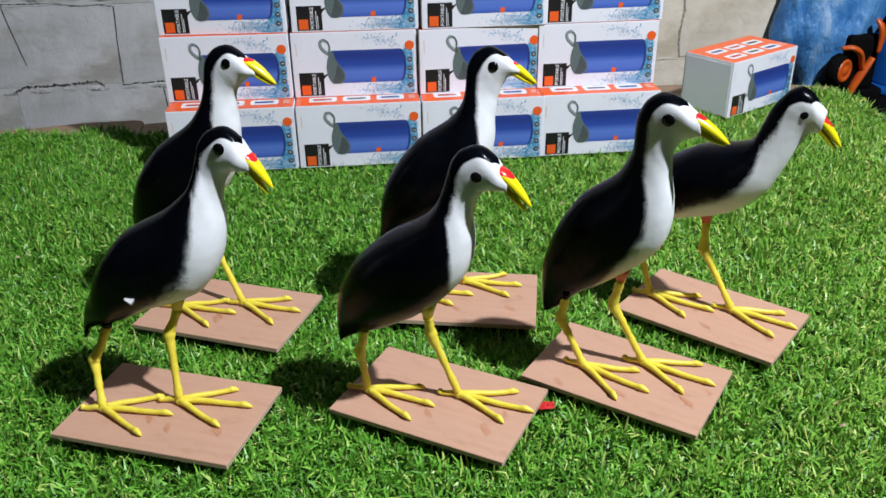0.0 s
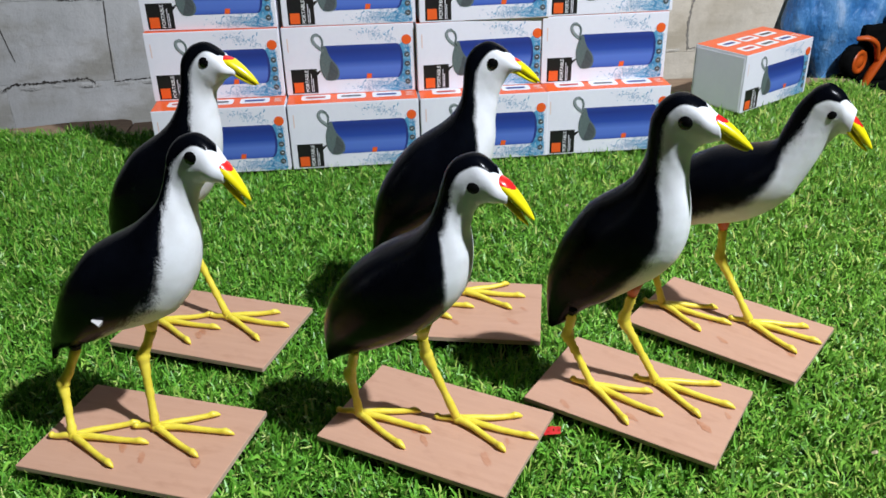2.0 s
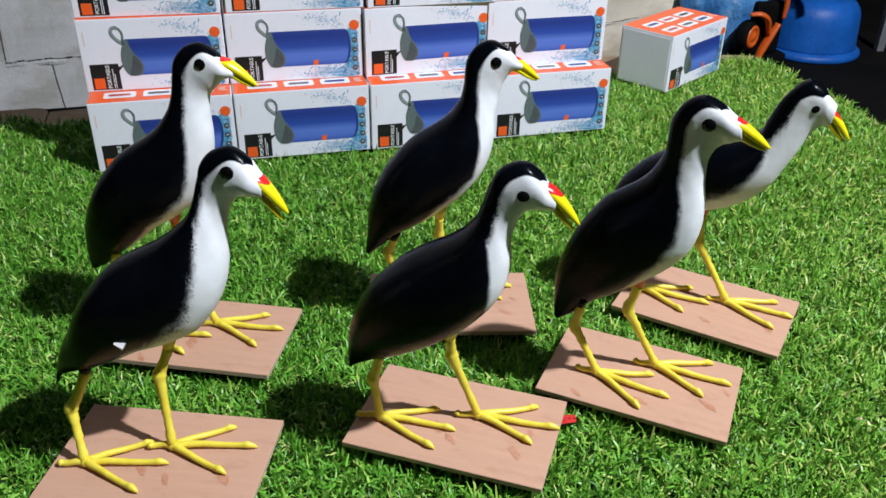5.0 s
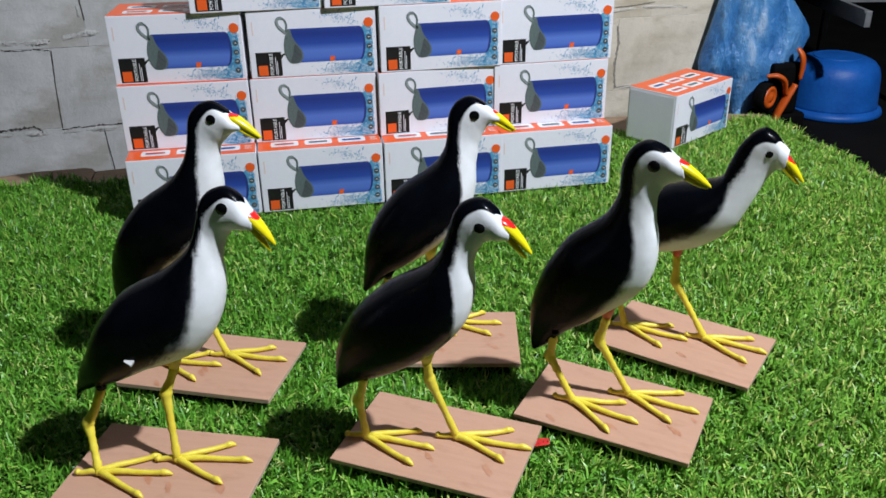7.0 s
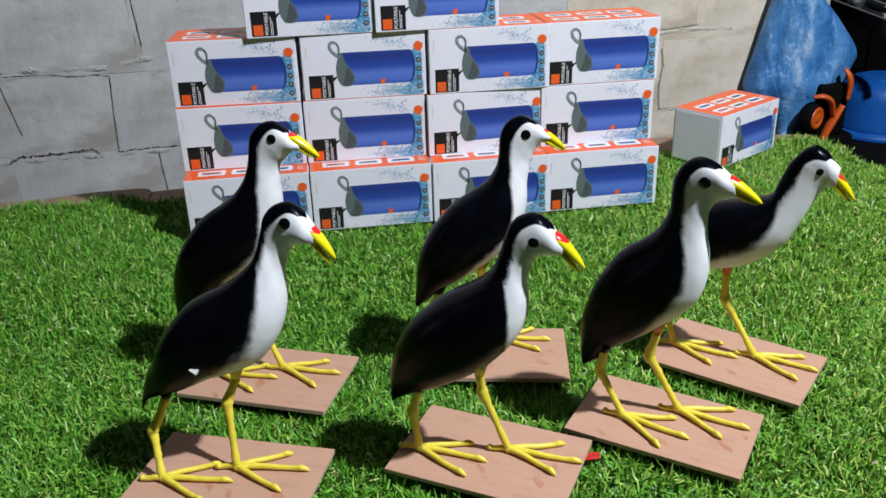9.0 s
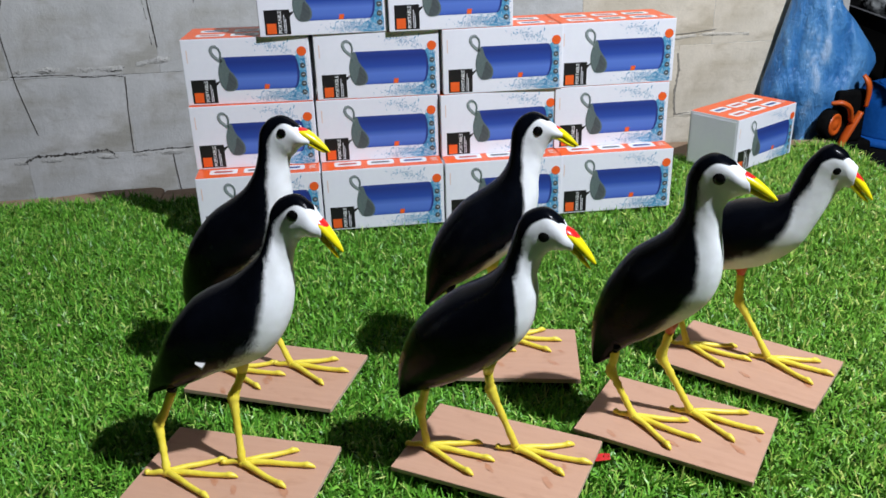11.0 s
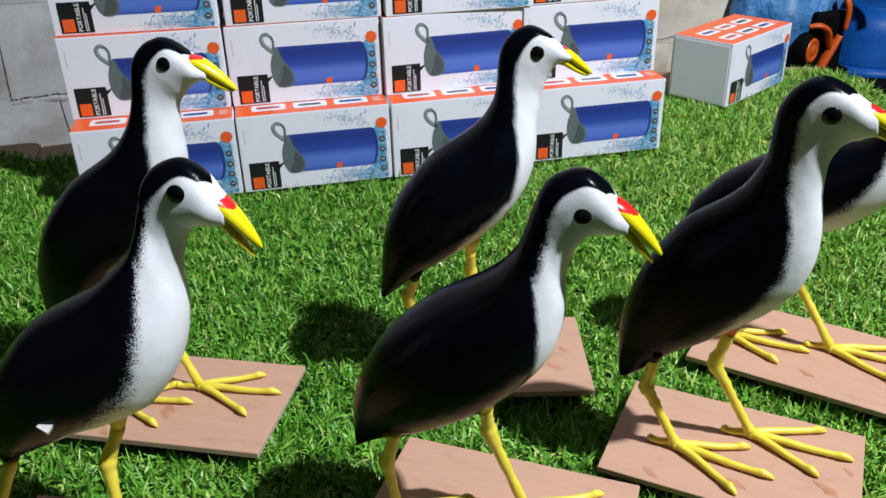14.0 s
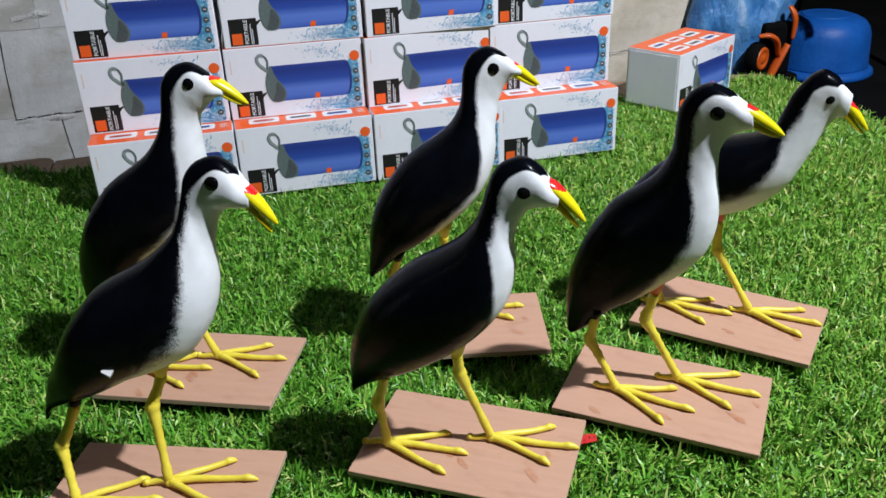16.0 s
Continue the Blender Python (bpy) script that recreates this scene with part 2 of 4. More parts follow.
DARK_GOODS = plain("dark_goods", (0.015, 0.016, 0.015), (0.05, 0.055, 0.045), 14, 0.6)
PALE_GOODS = plain("pale_goods", (0.20, 0.21, 0.21), (0.40, 0.41, 0.40), 30, 0.5, 0.4, 0.004)
SCRAP = plain("red_scrap", (0.50, 0.015, 0.015), (0.62, 0.03, 0.03), 60, 0.5)
LEAF = plain("dry_leaf", (0.36, 0.28, 0.16), (0.52, 0.43, 0.28), 90, 0.8)
# Near-black room colours stand in for unlit dark and keep bounce light low.
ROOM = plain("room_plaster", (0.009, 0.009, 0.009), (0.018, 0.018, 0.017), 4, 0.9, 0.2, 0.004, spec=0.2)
UNLIT_WALL = plain("unlit_wall_black", (0.002, 0.002, 0.002), (0.005, 0.005, 0.005), 4, 0.95, 0.2, 0.004, spec=0.1)
FLOOR = plain("shade_black_floor", (0.003, 0.003, 0.003), (0.007, 0.0065, 0.006), 5, 0.9, 0.2, 0.003, spec=0.05)

# ---------------------------------------------------------------- mesh helpers


def part(name, bm, material, parent=None, label=""):
    """Links a bmesh as one mesh object, under a thing or a part."""
    mesh = bpy.data.meshes.new(name)
    bm.to_mesh(mesh)
    bm.free()
    for m in material if isinstance(material, (list, tuple)) else [material]:
        mesh.materials.append(m)
    ob = new(name, mesh)
    ob.parent = parent
    return tagged(ob, label) if label else ob


def smooth(ob):
    ob.data.polygons.foreach_set("use_smooth", [True] * len(ob.data.polygons))
    return ob


def block(lo, hi, bevel=0.0, segments=2):
    """A box from corner to corner with rounded edges."""
    bm = bmesh.new()
    size = [b - a for a, b in zip(lo, hi)]
    mid = [(a + b) / 2 for a, b in zip(lo, hi)]
    bmesh.ops.create_cube(bm, size=1, matrix=Matrix.Translation(mid) @ Matrix.Diagonal((*size, 1)))
    if bevel:
        bmesh.ops.bevel(bm, geom=bm.edges[:], offset=bevel, segments=segments, affect="EDGES", profile=0.6)
    return bm


def spun(outline, steps=48):
    """A surface of revolution round z from (radius, height) pairs."""
    bm = bmesh.new()
    rings = []
    for r, z in outline:
        rings.append([bm.verts.new((r * math.cos(2 * math.pi * k / steps), r * math.sin(2 * math.pi * k / steps), z)) for k in range(steps)])
    for a, b in zip(rings, rings[1:]):
        for k in range(steps):
            bm.faces.new((a[k], a[(k + 1) % steps], b[(k + 1) % steps], b[k]))
    bm.faces.new(rings[0][::-1])
    bm.faces.new(rings[-1])
    return bm


def tube(bm, path, radii, steps=12, material=0, flat=1.0):
    """A round limb along a path, with closed ends, added to bm."""
    path = [Vector(p) for p in path]
    rings = []
    for k, p in enumerate(path):
        ahead = (path[min(k + 1, len(path) - 1)] - path[max(k - 1, 0)]).normalized()
        if k:
            side = (side - ahead * side.dot(ahead)).normalized()
        else:
            side = ahead.cross(Vector((0, 0, 1)))
            side = side.normalized() if side.length > 1e-3 else Vector((0, 1, 0))
        up = side.cross(ahead)
        rings.append([bm.verts.new(p + float(radii[k]) * (math.cos(a) * side + flat * math.sin(a) * up)) for a in [2 * math.pi * j / steps for j in range(steps)]])
    made = []
    for a, b in zip(rings, rings[1:]):
        for j in range(steps):
            made.append(bm.faces.new((a[j], a[(j + 1) % steps], b[(j + 1) % steps], b[j])))
    made += [bm.faces.new(rings[0][::-1]), bm.faces.new(rings[-1])]
    for f in made:
        f.material_index, f.smooth = material, True
    return rings


def spline(points, per):
    """Catmull-Rom through rows of numbers."""
    pts = [np.array(p, float) for p in points]
    pts = [2 * pts[0] - pts[1], *pts, 2 * pts[-1] - pts[-2]]
    out = []
    for a, b, c, d in zip(pts, pts[1:], pts[2:], pts[3:]):
        for k in range(per):
            t = k / per
            out.append(0.5 * (2 * b + (c - a) * t + (2 * a - 5 * b + 4 * c - d) * t * t + (3 * b - a - 3 * c + d) * t**3))
    out.append(pts[-2])
    return out


def step(a, b, x):
    t = min(max((x - a) / (b - a), 0.0), 1.0)
    return t * t * (3 - 2 * t)


# ---------------------------------------------------------------- the room
FLOOR_Z, WALL_Y = -0.235, 0.98
# Ceiling and closing walls are added; floor and walls carry the darkness as colour.
tagged(part("floor", block((-2.6, -3.4, FLOOR_Z - 0.1), (3.2, 5.0, FLOOR_Z)), FLOOR), "bare concrete floor under the table, near black for shade", "floor", kind="structure")
tagged(part("ceiling", block((-2.6, -3.4, 3.6), (3.2, 5.0, 3.7)), ROOM), "unseen added ceiling, near black so little light bounces", "ceiling", kind="structure")
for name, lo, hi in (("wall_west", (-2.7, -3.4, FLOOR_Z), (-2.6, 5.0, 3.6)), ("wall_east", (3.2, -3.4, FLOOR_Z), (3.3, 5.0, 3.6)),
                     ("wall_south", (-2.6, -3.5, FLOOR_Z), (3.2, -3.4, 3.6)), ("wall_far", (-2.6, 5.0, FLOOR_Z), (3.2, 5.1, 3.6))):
    tagged(part(name, block(lo, hi), UNLIT_WALL if name in ("wall_far", "wall_east") else ROOM), "added wall closing the room, near black to stand for darkness", "wall", kind="structure")

wall = tagged(part("wall_north", block((-2.6, WALL_Y - 0.0028, FLOOR_Z), (1.36, WALL_Y + 0.14, 3.6)), MORTAR), "grey concrete block wall with thin cracked joints", "wall", kind="structure")

# ---------------------------------------------------------------- the table and the turf
TABLE_Z = -0.016
table = tagged(new("low_table"), "low brown board table covered with artificial turf", "table")


def slab(corners, low, high):
    """A flat board with the given outline."""
    bm = bmesh.new()
    face = bm.faces.new([bm.verts.new((x, y, low)) for x, y in corners])
    top = bmesh.ops.extrude_face_region(bm, geom=[face])
    bmesh.ops.translate(bm, vec=(0, 0, high - low), verts=[v for v in top["geom"] if isinstance(v, bmesh.types.BMVert)])
    bmesh.ops.recalc_face_normals(bm, faces=bm.faces)
    return bm


part("tabletop", slab(((-0.571, -1.06), (0.985, -1.06), (0.985, 0.388), (0.80, 0.440), (0.60, 0.455), (-0.571, 0.347)), TABLE_Z - 0.022, TABLE_Z), TABLE, table)
part("tabletop", slab(((-1.45, -1.06), (-0.575, -1.06), (-0.575, 0.350), (-0.583, 0.367), (-0.600, 0.375), (-0.70, 0.373), (-0.80, 0.352), (-1.45, 0.340)), TABLE_Z - 0.022, TABLE_Z), TABLE, table)
for x in (-1.35, 0.86):
    for y in (-0.96, 0.2):
        part("leg", block((x - 0.03, y - 0.03, FLOOR_Z), (x + 0.03, y + 0.03, TABLE_Z - 0.022), 0.003), TABLE, table)

BOARDS = ((-0.333, -0.697, -20.0), (-0.048, -0.717, -30.5), (0.163, -0.694, -36.0), (0.310, -0.583, -42.5), (-0.001, -0.5015, -14.0), (-0.2905, -0.504, -21.0))
BASES = ((-0.3325, -0.698, -20.6), (-0.0475, -0.7145, -32.0), (0.1635, -0.694, -38.4), (0.306, -0.580, -44.8), (0.000, -0.5025, -12.5), (-0.2935, -0.499, -23.0))
BOARD_L, BOARD_W, BOARD_TOP, BOARD_T = 0.198, 0.129, 0.013, 0.006


def on_board(x, y, slack):
    for bx, by, yaw in BASES:
        c, s = math.cos(radians(yaw)), math.sin(radians(yaw))
        if abs((x - bx) * c + (y - by) * s) < BOARD_L / 2 - slack and abs((y - by) * c - (x - bx) * s) < BOARD_W / 2 - slack:
            return True
    return False


turf = tagged(new("artificial_turf"), "bright green artificial grass mat spread over the table", "turf")
part("backing", slab(((-1.30, -1.04), (0.968, -1.04), (0.968, 0.350), (0.40, 0.272), (-0.55, 0.260), (-0.60, 0.285), (-1.30, 0.290)), TABLE_Z, TABLE_Z + 0.004), TURF_BACK, turf)


def blades(tufts, each):
    """Curled plastic blades in tufts, each blade two bent strips long."""
    rng = np.random.default_rng(5)
    x = rng.uniform(-1.16, 0.985, tufts)
    y = 0.360 - 1.375 * rng.uniform(0, 1, tufts) ** 1.0
    # ragged edges
    keep = (y < np.interp(x, [-1.3, -0.60, -0.55, 0.40, 0.968], [0.290, 0.285, 0.260, 0.272, 0.350]) + 0.012 * np.sin(x * 37) + 0.006 * np.sin(x * 91) + rng.normal(0, 0.004, tufts)) & (x < 0.970 + 0.008 * np.sin(y * 31) + rng.normal(0, 0.004, tufts))
    keep &= ~np.array([on_board(a, b, 0.010) for a, b in zip(x, y)])
    keep &= ~((x > -0.435) & (x < 0.415) & (y > 0.015) & (y < 0.095))
    x, y = np.repeat(x[keep], each), np.repeat(y[keep], each)
    n = len(x)
    x, y = x + rng.normal(0, 0.0022, n), y + rng.normal(0, 0.0022, n)
    comb = 0.9 * np.sin(x * 9 + 2 * np.sin(y * 7)) + 0.8 * np.sin(y * 11 + 1.3)
    way = comb + rng.normal(0, 2.2, n)
    long = rng.uniform(0.010, 0.0255, n)
    lean = np.clip(rng.normal(0.78, 0.40, n), 0.05, 1.40)
    lean2 = np.clip(lean + rng.normal(0.50, 0.50, n), 0.1, 2.1)
    wide = rng.uniform(0.0006, 0.0014, n)
    out, side = np.stack([np.cos(way), np.sin(way)], -1), np.stack([-np.sin(way), np.cos(way)], -1)
    turn = rng.normal(0, 0.9, n)
    out2 = np.cos(turn)[:, None] * out + np.sin(turn)[:, None] * side
    base = np.stack([x, y, np.full(n, TABLE_Z + 0.003)], -1)

    def along(p, o, angle, length):
        return p + np.concatenate([o * (np.sin(angle) * length)[:, None], (np.cos(angle) * length)[:, None]], 1)

    mid = along(base, out, lean, 0.55 * long)
    tip = along(mid, out2, lean2, 0.45 * long)
    flat = np.concatenate([side * wide[:, None], np.zeros((n, 1))], 1)
    lift = np.stack([np.zeros(n), np.zeros(n), rng.normal(0, 0.0006, n)], -1)
    verts = np.stack([base - flat, base + flat, mid + flat + lift, mid - flat - lift, tip + 0.35 * flat, tip - 0.35 * flat], 1).reshape(-1, 3)
    first = 6 * np.arange(n)[:, None]
    faces = np.concatenate([first + [0, 1, 2, 3], first + [3, 2, 4, 5]], 1).reshape(-1, 4)
    mesh = bpy.data.meshes.new("blades")
    mesh.vertices.add(len(verts))
    mesh.vertices.foreach_set("co", verts.ravel())
    mesh.loops.add(faces.size)
    mesh.loops.foreach_set("vertex_index", faces.ravel().astype(np.int32))
    mesh.polygons.add(len(faces))
    mesh.polygons.foreach_set("loop_start", (4 * np.arange(len(faces))).astype(np.int32))
    mesh.polygons.foreach_set("use_smooth", np.ones(len(faces), bool))
    mesh.update(calc_edges=True)
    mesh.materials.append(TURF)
    ob = new("grass", mesh)
    ob.parent = turf
    return tagged(ob, "curled bright green plastic grass blades", kind="stuff")


blades(60000, 7)

# ---------------------------------------------------------------- cartons
BOX_W, BOX_D, BOX_H = 0.2192, 0.120, 0.1150


def flat_shape(bm, points, y, material=0, top=False):
    """A flat printed patch on the front (x, z) or the top (x, y) of a carton."""
    verts = [bm.verts.new((a, b, y) if top else (a, y, b)) for a, b in points]
    face = bm.faces.new(verts)
    face.normal_update()
    want = Vector((0, 0, 1)) if top else Vector((0, -1, 0))
    if face.normal.dot(want) < 0:
        face.normal_flip()
    face.material_index = material


def ring(cx, cy, rx, ry, steps=24, start=0.0, end=360.0):
    full = end - start >= 360
    count = steps if full else steps + 1
    return [(cx + rx * math.cos(radians(start + (end - start) * k / steps)), cy + ry * math.sin(radians(start + (end - start) * k / steps))) for k in range(count)]


def rounded(points):
    """A closed outline through the given corners, without its kinks."""
    n = len(points)
    return [tuple(p) for p in spline([points[k % n] for k in range(-2, n + 3)], 4)[8:8 + 4 * n]]


def rect(x0, z0, x1, z1, r=0.0):
    if not r:
        return [(x0, z0), (x1, z0), (x1, z1), (x0, z1)]
    out = []
    for cx, cz, a in ((x1 - r, z0 + r, 270), (x1 - r, z1 - r, 0), (x0 + r, z1 - r, 90), (x0 + r, z0 + r, 180)):
        out += ring(cx, cz, r, r, 5, a, a + 90)
    return out


def carton():
    """A speaker carton, front towards -y, standing on z = 0 with its front left corner at the origin."""
    W, D, H, P = BOX_W, BOX_D, BOX_H, 0.1125
    box = tagged(new("speaker_carton"), "white and orange printed carton of a blue portable speaker", "box", "speaker cartons")
    part("carton", block((0, 0, 0), (W, D, H), 0.0012), CARTON, box)
    part("end_flap", block((-0.0007, 0.004, 0.003), (0.0004, D - 0.004, H - 0.005), 0.0003, 1), CARTON_GREY, box, "pale grey tucked end flap")
    part("end_flap", block((W - 0.0004, 0.004, 0.003), (W + 0.0007, D - 0.004, H - 0.005), 0.0003, 1), CARTON_GREY, box, "pale grey tucked end flap")
    y = -0.0003
    # the pictured speaker
    bm = bmesh.new()
    left, right, low, high = 0.318 * W, 0.868 * W, 0.215 * P, 0.735 * P
    mid, half = (low + high) / 2, (high - low) / 2
    flat_shape(bm, [(left - 0.002, high), (left - 0.002, low), *ring(right, mid, 0.010, half, 12, -90, 90)], y)
    part("speaker_picture", bm, PRINT_BLUE, box, "printed blue cylinder speaker")
    bm = bmesh.new()
    flat_shape(bm, [*ring(right, mid, 0.0100, half * 0.995, 14, -88, 88), *ring(right - 0.0025, mid, 0.0085, half * 0.97, 14, -88, 88)[::-1]], y * 1.4)
    part("end_rim_picture", bm, PRINT_NAVY, box)
    bm = bmesh.new()
    flat_shape(bm, [(a * W, b * P) for a, b in rounded(((0.309, 0.725), (0.283, 0.608), (0.271, 0.486), (0.276, 0.351), (0.296, 0.257), (0.322, 0.212), (0.355, 0.205), (0.388, 0.216), (0.411, 0.262),
                                                (0.417, 0.338), (0.408, 0.405), (0.388, 0.473), (0.362, 0.541), (0.342, 0.622), (0.329, 0.715)))], y * 2)
    end = part("end_cap_picture", bm, PRINT_GREY, box, "printed grey-green speaker end")
    bm = bmesh.new()
    flat_shape(bm, [(a * W, b * P) for a, b in rounded(((0.357, 0.500), (0.384, 0.446), (0.402, 0.378), (0.404, 0.300), (0.386, 0.236), (0.355, 0.220), (0.318, 0.240), (0.336, 0.351)))], y * 3)
    part("cap_shade_picture", bm, PRINT_DARK, end)
    # the carrying strap
    bm = bmesh.new()
    curve = spline([(0.0670, 0.0745), (0.0600, 0.0800), (0.0525, 0.0880), (0.0505, 0.0965), (0.0555, 0.1015), (0.0630, 0.0985), (0.0665, 0.0905), (0.0655, 0.0820), (0.0650, 0.0760)], 5)
    for k in range(len(curve) - 1):
        a, b = curve[k], curve[k + 1]
        d = (b - a) / np.linalg.norm(b - a)
        n = np.array([-d[1], d[0]]) * (0.0026 if k < len(curve) * 0.55 else 0.0016)
        flat_shape(bm, [tuple(a + n), tuple(b + n), tuple(b - n), tuple(a - n)], y * 2, 0 if k < len(curve) * 0.55 else 1)
        flat_shape(bm, [tuple(a + n), tuple(b + n), tuple(b + 0.6 * n), tuple(a + 0.6 * n)], y * 2.3, 1)
    part("strap_picture", bm, (PRINT_STRAP, PRINT_GREY), box, "printed grey strap loop")
    # the black label
    bm = bmesh.new()
    flat_shape(bm, rect(0.045 * W, 0.025 * P, 0.243 * W, 0.395 * P), y)
    flat_shape(bm, [(0.242 * W, 0.345 * P), (0.290 * W, 0.385 * P), (0.242 * W, 0.285 * P)], y)
    label = part("black_label", bm, PRINT_BLACK, box, "black label with an orange square")
    bm = bmesh.new()
    flat_shape(bm, rect(0.060 * W, 0.040 * P, 0.133 * W, 0.195 * P), y * 2)
    part("orange_square", bm, ORANGE, label)
    text = bpy.data.curves.new("word", "FONT")
    text.body, text.size, text.offset = "PORTABLE", 0.0088, 0.00012
    holder = new("word", text)
    mesh = bpy.data.meshes.new_from_object(holder)
    bpy.data.objects.remove(holder)
    high_x = max(v.co.x for v in mesh.vertices)
    for v in mesh.vertices:
        v.co = (0.176 * W - v.co.y * 0.95, y * 2, 0.042 * P + v.co.x * 0.335 * P / high_x)
    mesh.materials.clear()
    mesh.materials.append(PRINT_WHITE)
    word = new("word", mesh)
    word.parent = label
    bm = bmesh.new()
    for x, z1 in ((0.194, 0.32), (0.206, 0.25)):
        flat_shape(bm, rect(x * W, 0.042 * P, (x + 0.005) * W, z1 * P), y * 2)
    part("small_print", bm, CARTON_GREY, label)
    # orange square on the speaker, disc, dots
    bm = bmesh.new()
    flat_shape(bm, [(0.622 * W, 0.218 * P), (0.660 * W, 0.218 * P), (0.667 * W, 0.292 * P), (0.629 * W, 0.292 * P)], y * 2)
    part("orange_mark", bm, ORANGE, box)
    # water
    rng = random.Random(11)
    bm = bmesh.new()
    edge = [(0.865, 0.72), (0.885, 0.715), (0.905, 0.745), (0.965, 0.73), (0.968, 0.60), (0.972, 0.45), (0.968, 0.30), (0.976, 0.16), (0.972, 0.02), (0.88, 0.012), (0.80, 0.02), (0.76, 0.04), (0.77, 0.07), (0.72, 0.09), (0.78, 0.11), (0.82, 0.15), (0.86, 0.19), (0.892, 0.28), (0.908, 0.42), (0.906, 0.55), (0.892, 0.66)]
    flat_shape(bm, [(a * W, b * P) for a, b in edge], y * 0.7)
    mist = bmesh.new()
    for k in range(640):
        if k < 120:
            a = rng.gauss(0.72, 0.085)
            b = rng.gauss(0.875 - 0.35 * (a - 0.72), 0.042)
        elif k < 560:
            a, b = rng.gauss(0.76, 0.10), rng.gauss(0.10, 0.05)
        else:
            a, b = rng.gauss(0.955, 0.014), rng.uniform(0.03, 0.7)
        size, turn = rng.uniform(0.0003, 0.0016), rng.gauss(0.3, 1.1)
        shape = [(a * W + size * (2.4 * math.cos(t) * math.cos(turn) - 0.6 * math.sin(t) * math.sin(turn)) * rng.uniform(0.5, 1.2), b * P + size * (2.4 * math.cos(t) * math.sin(turn) + 0.6 * math.sin(t) * math.cos(turn)) * rng.uniform(0.5, 1.2)) for t in [2 * math.pi * j / 6 for j in range(6)]]
        if 0.42 < a < 0.985 and max(p[1] for p in shape) < H - 0.001 and min(p[1] for p in shape) > 0.001 and not (low < b * P < high and a < 0.88):
            flat_shape(mist if k % 5 else bm, shape, y * (0.75 + 0.0004 * k))
    part("spray_picture", mist, PRINT_MIST, box, "printed pale water spray")
    part("splash_picture", bm, PRINT_SPLASH, box, "printed teal water splash")
    bm = bmesh.new()
    flat_shape(bm, ring(0.943 * W, 0.785 * P, 0.0082, 0.0082, 28), y * 2)
    part("orange_disc", bm, ORANGE, box, "round orange badge")
    for z in (0.560, 0.420, 0.282, 0.146):
        bm = bmesh.new()
        flat_shape(bm, ring(0.943 * W, z * P, 0.0048, 0.0048, 20), y * 2)
        dot = part("icon_dot", bm, PRINT_DARK, box)
        bm = bmesh.new()
        flat_shape(bm, rect(0.943 * W - 0.0016, z * P - 0.0003, 0.943 * W + 0.0018, z * P + 0.0007), y * 3)
        part("icon", bm, CARTON_GREY, dot)
    bm = bmesh.new()
    flat_shape(bm, rect(0.036 * W, 0.66 * P, 0.044 * W, 0.86 * P), y)
    part("pale_mark", bm, PRINT_PALE, box)
    # the orange top with six windows
    bm = bmesh.new()
    flat_shape(bm, rect(0.0008, 0.0008, W - 0.0008, D - 0.0008), H + 0.0003, 0, True)
    part("top_print", bm, ORANGE, box, "orange printed top")
    for k, ink in enumerate((PRINT_RED, PRINT_DARK, PRINT_NAVY, PRINT_NAVY, PRINT_RED, PRINT_BLACK)):
        x, z = 0.023 + 0.0600 * (k % 3), 0.018 + 0.046 * (k // 3)
        bm = bmesh.new()
        flat_shape(bm, rect(x, z, x + 0.0490, z + 0.027, 0.005), H + 0.0006, 0, True)
        window = part("picture_window", bm, PRINT_WHITE, box)
        bm = bmesh.new()
        flat_shape(bm, rect(x + 0.007, z + 0.0085, x + 0.041, z + 0.0180, 0.004), H + 0.0009, 0, True)
        part("small_picture", bm, ink, window)
    bm = bmesh.new()
    for q in range(3):
        flat_shape(bm, rect(0.2000, 0.022 + 0.007 * q, 0.2000 + (0.013, 0.010, 0.012)[q], 0.0255 + 0.007 * q), H + 0.0006, 0, True)
    part("top_small_print", bm, PRINT_PALE, box)
    return box


first = carton()
places = []
for k, x in enumerate((-0.449, -0.2265, -0.0040, 0.2105)):
    places.append((x, (0.006, 0.004, 0.000, 0.002)[k], 0.0, (-0.4, -0.3, 0.2, 0.1)[k]))
for k, x in enumerate((-0.4510, -0.2275, -0.0040, 0.2105)):
    places.append((x, (0.059, 0.053, 0.040, 0.046)[k], BOX_H + 0.0008, (-1.7, -1.2, 2.6, 0.3)[k]))
for k, x in enumerate((-0.4510, -0.2230, 0.0020, 0.2150)):
    places.append((x, (0.070, 0.055, 0.042, 0.046)[k], 2 * (BOX_H + 0.0008), (-3.5, -1.5, 0.4, 0.8)[k]))
for k, x in enumerate((-0.312, -0.090)):
    places.append((x, (0.052, 0.042)[k], 3 * (BOX_H + 0.0008), (-0.5, 0.5)[k]))
places.append((0.632, 0.156, 0.0, 31.0))
for k, (x, y, z, yaw) in enumerate(places):
    m = pose(x, y, z, 0, 0, yaw)
    if k == 0:
        first.matrix_basis = m
        box = first
    else:
        box = copy_thing(first, m)
    box["label"] = ("white and orange printed speaker carton alone on the turf" if k == len(places) - 1 else
                    "white and orange printed speaker carton standing on the turf" if k < 4 else
                    "white and orange printed speaker carton stacked on others" if k < 12 else
                    "white and orange printed speaker carton on top of the stack")

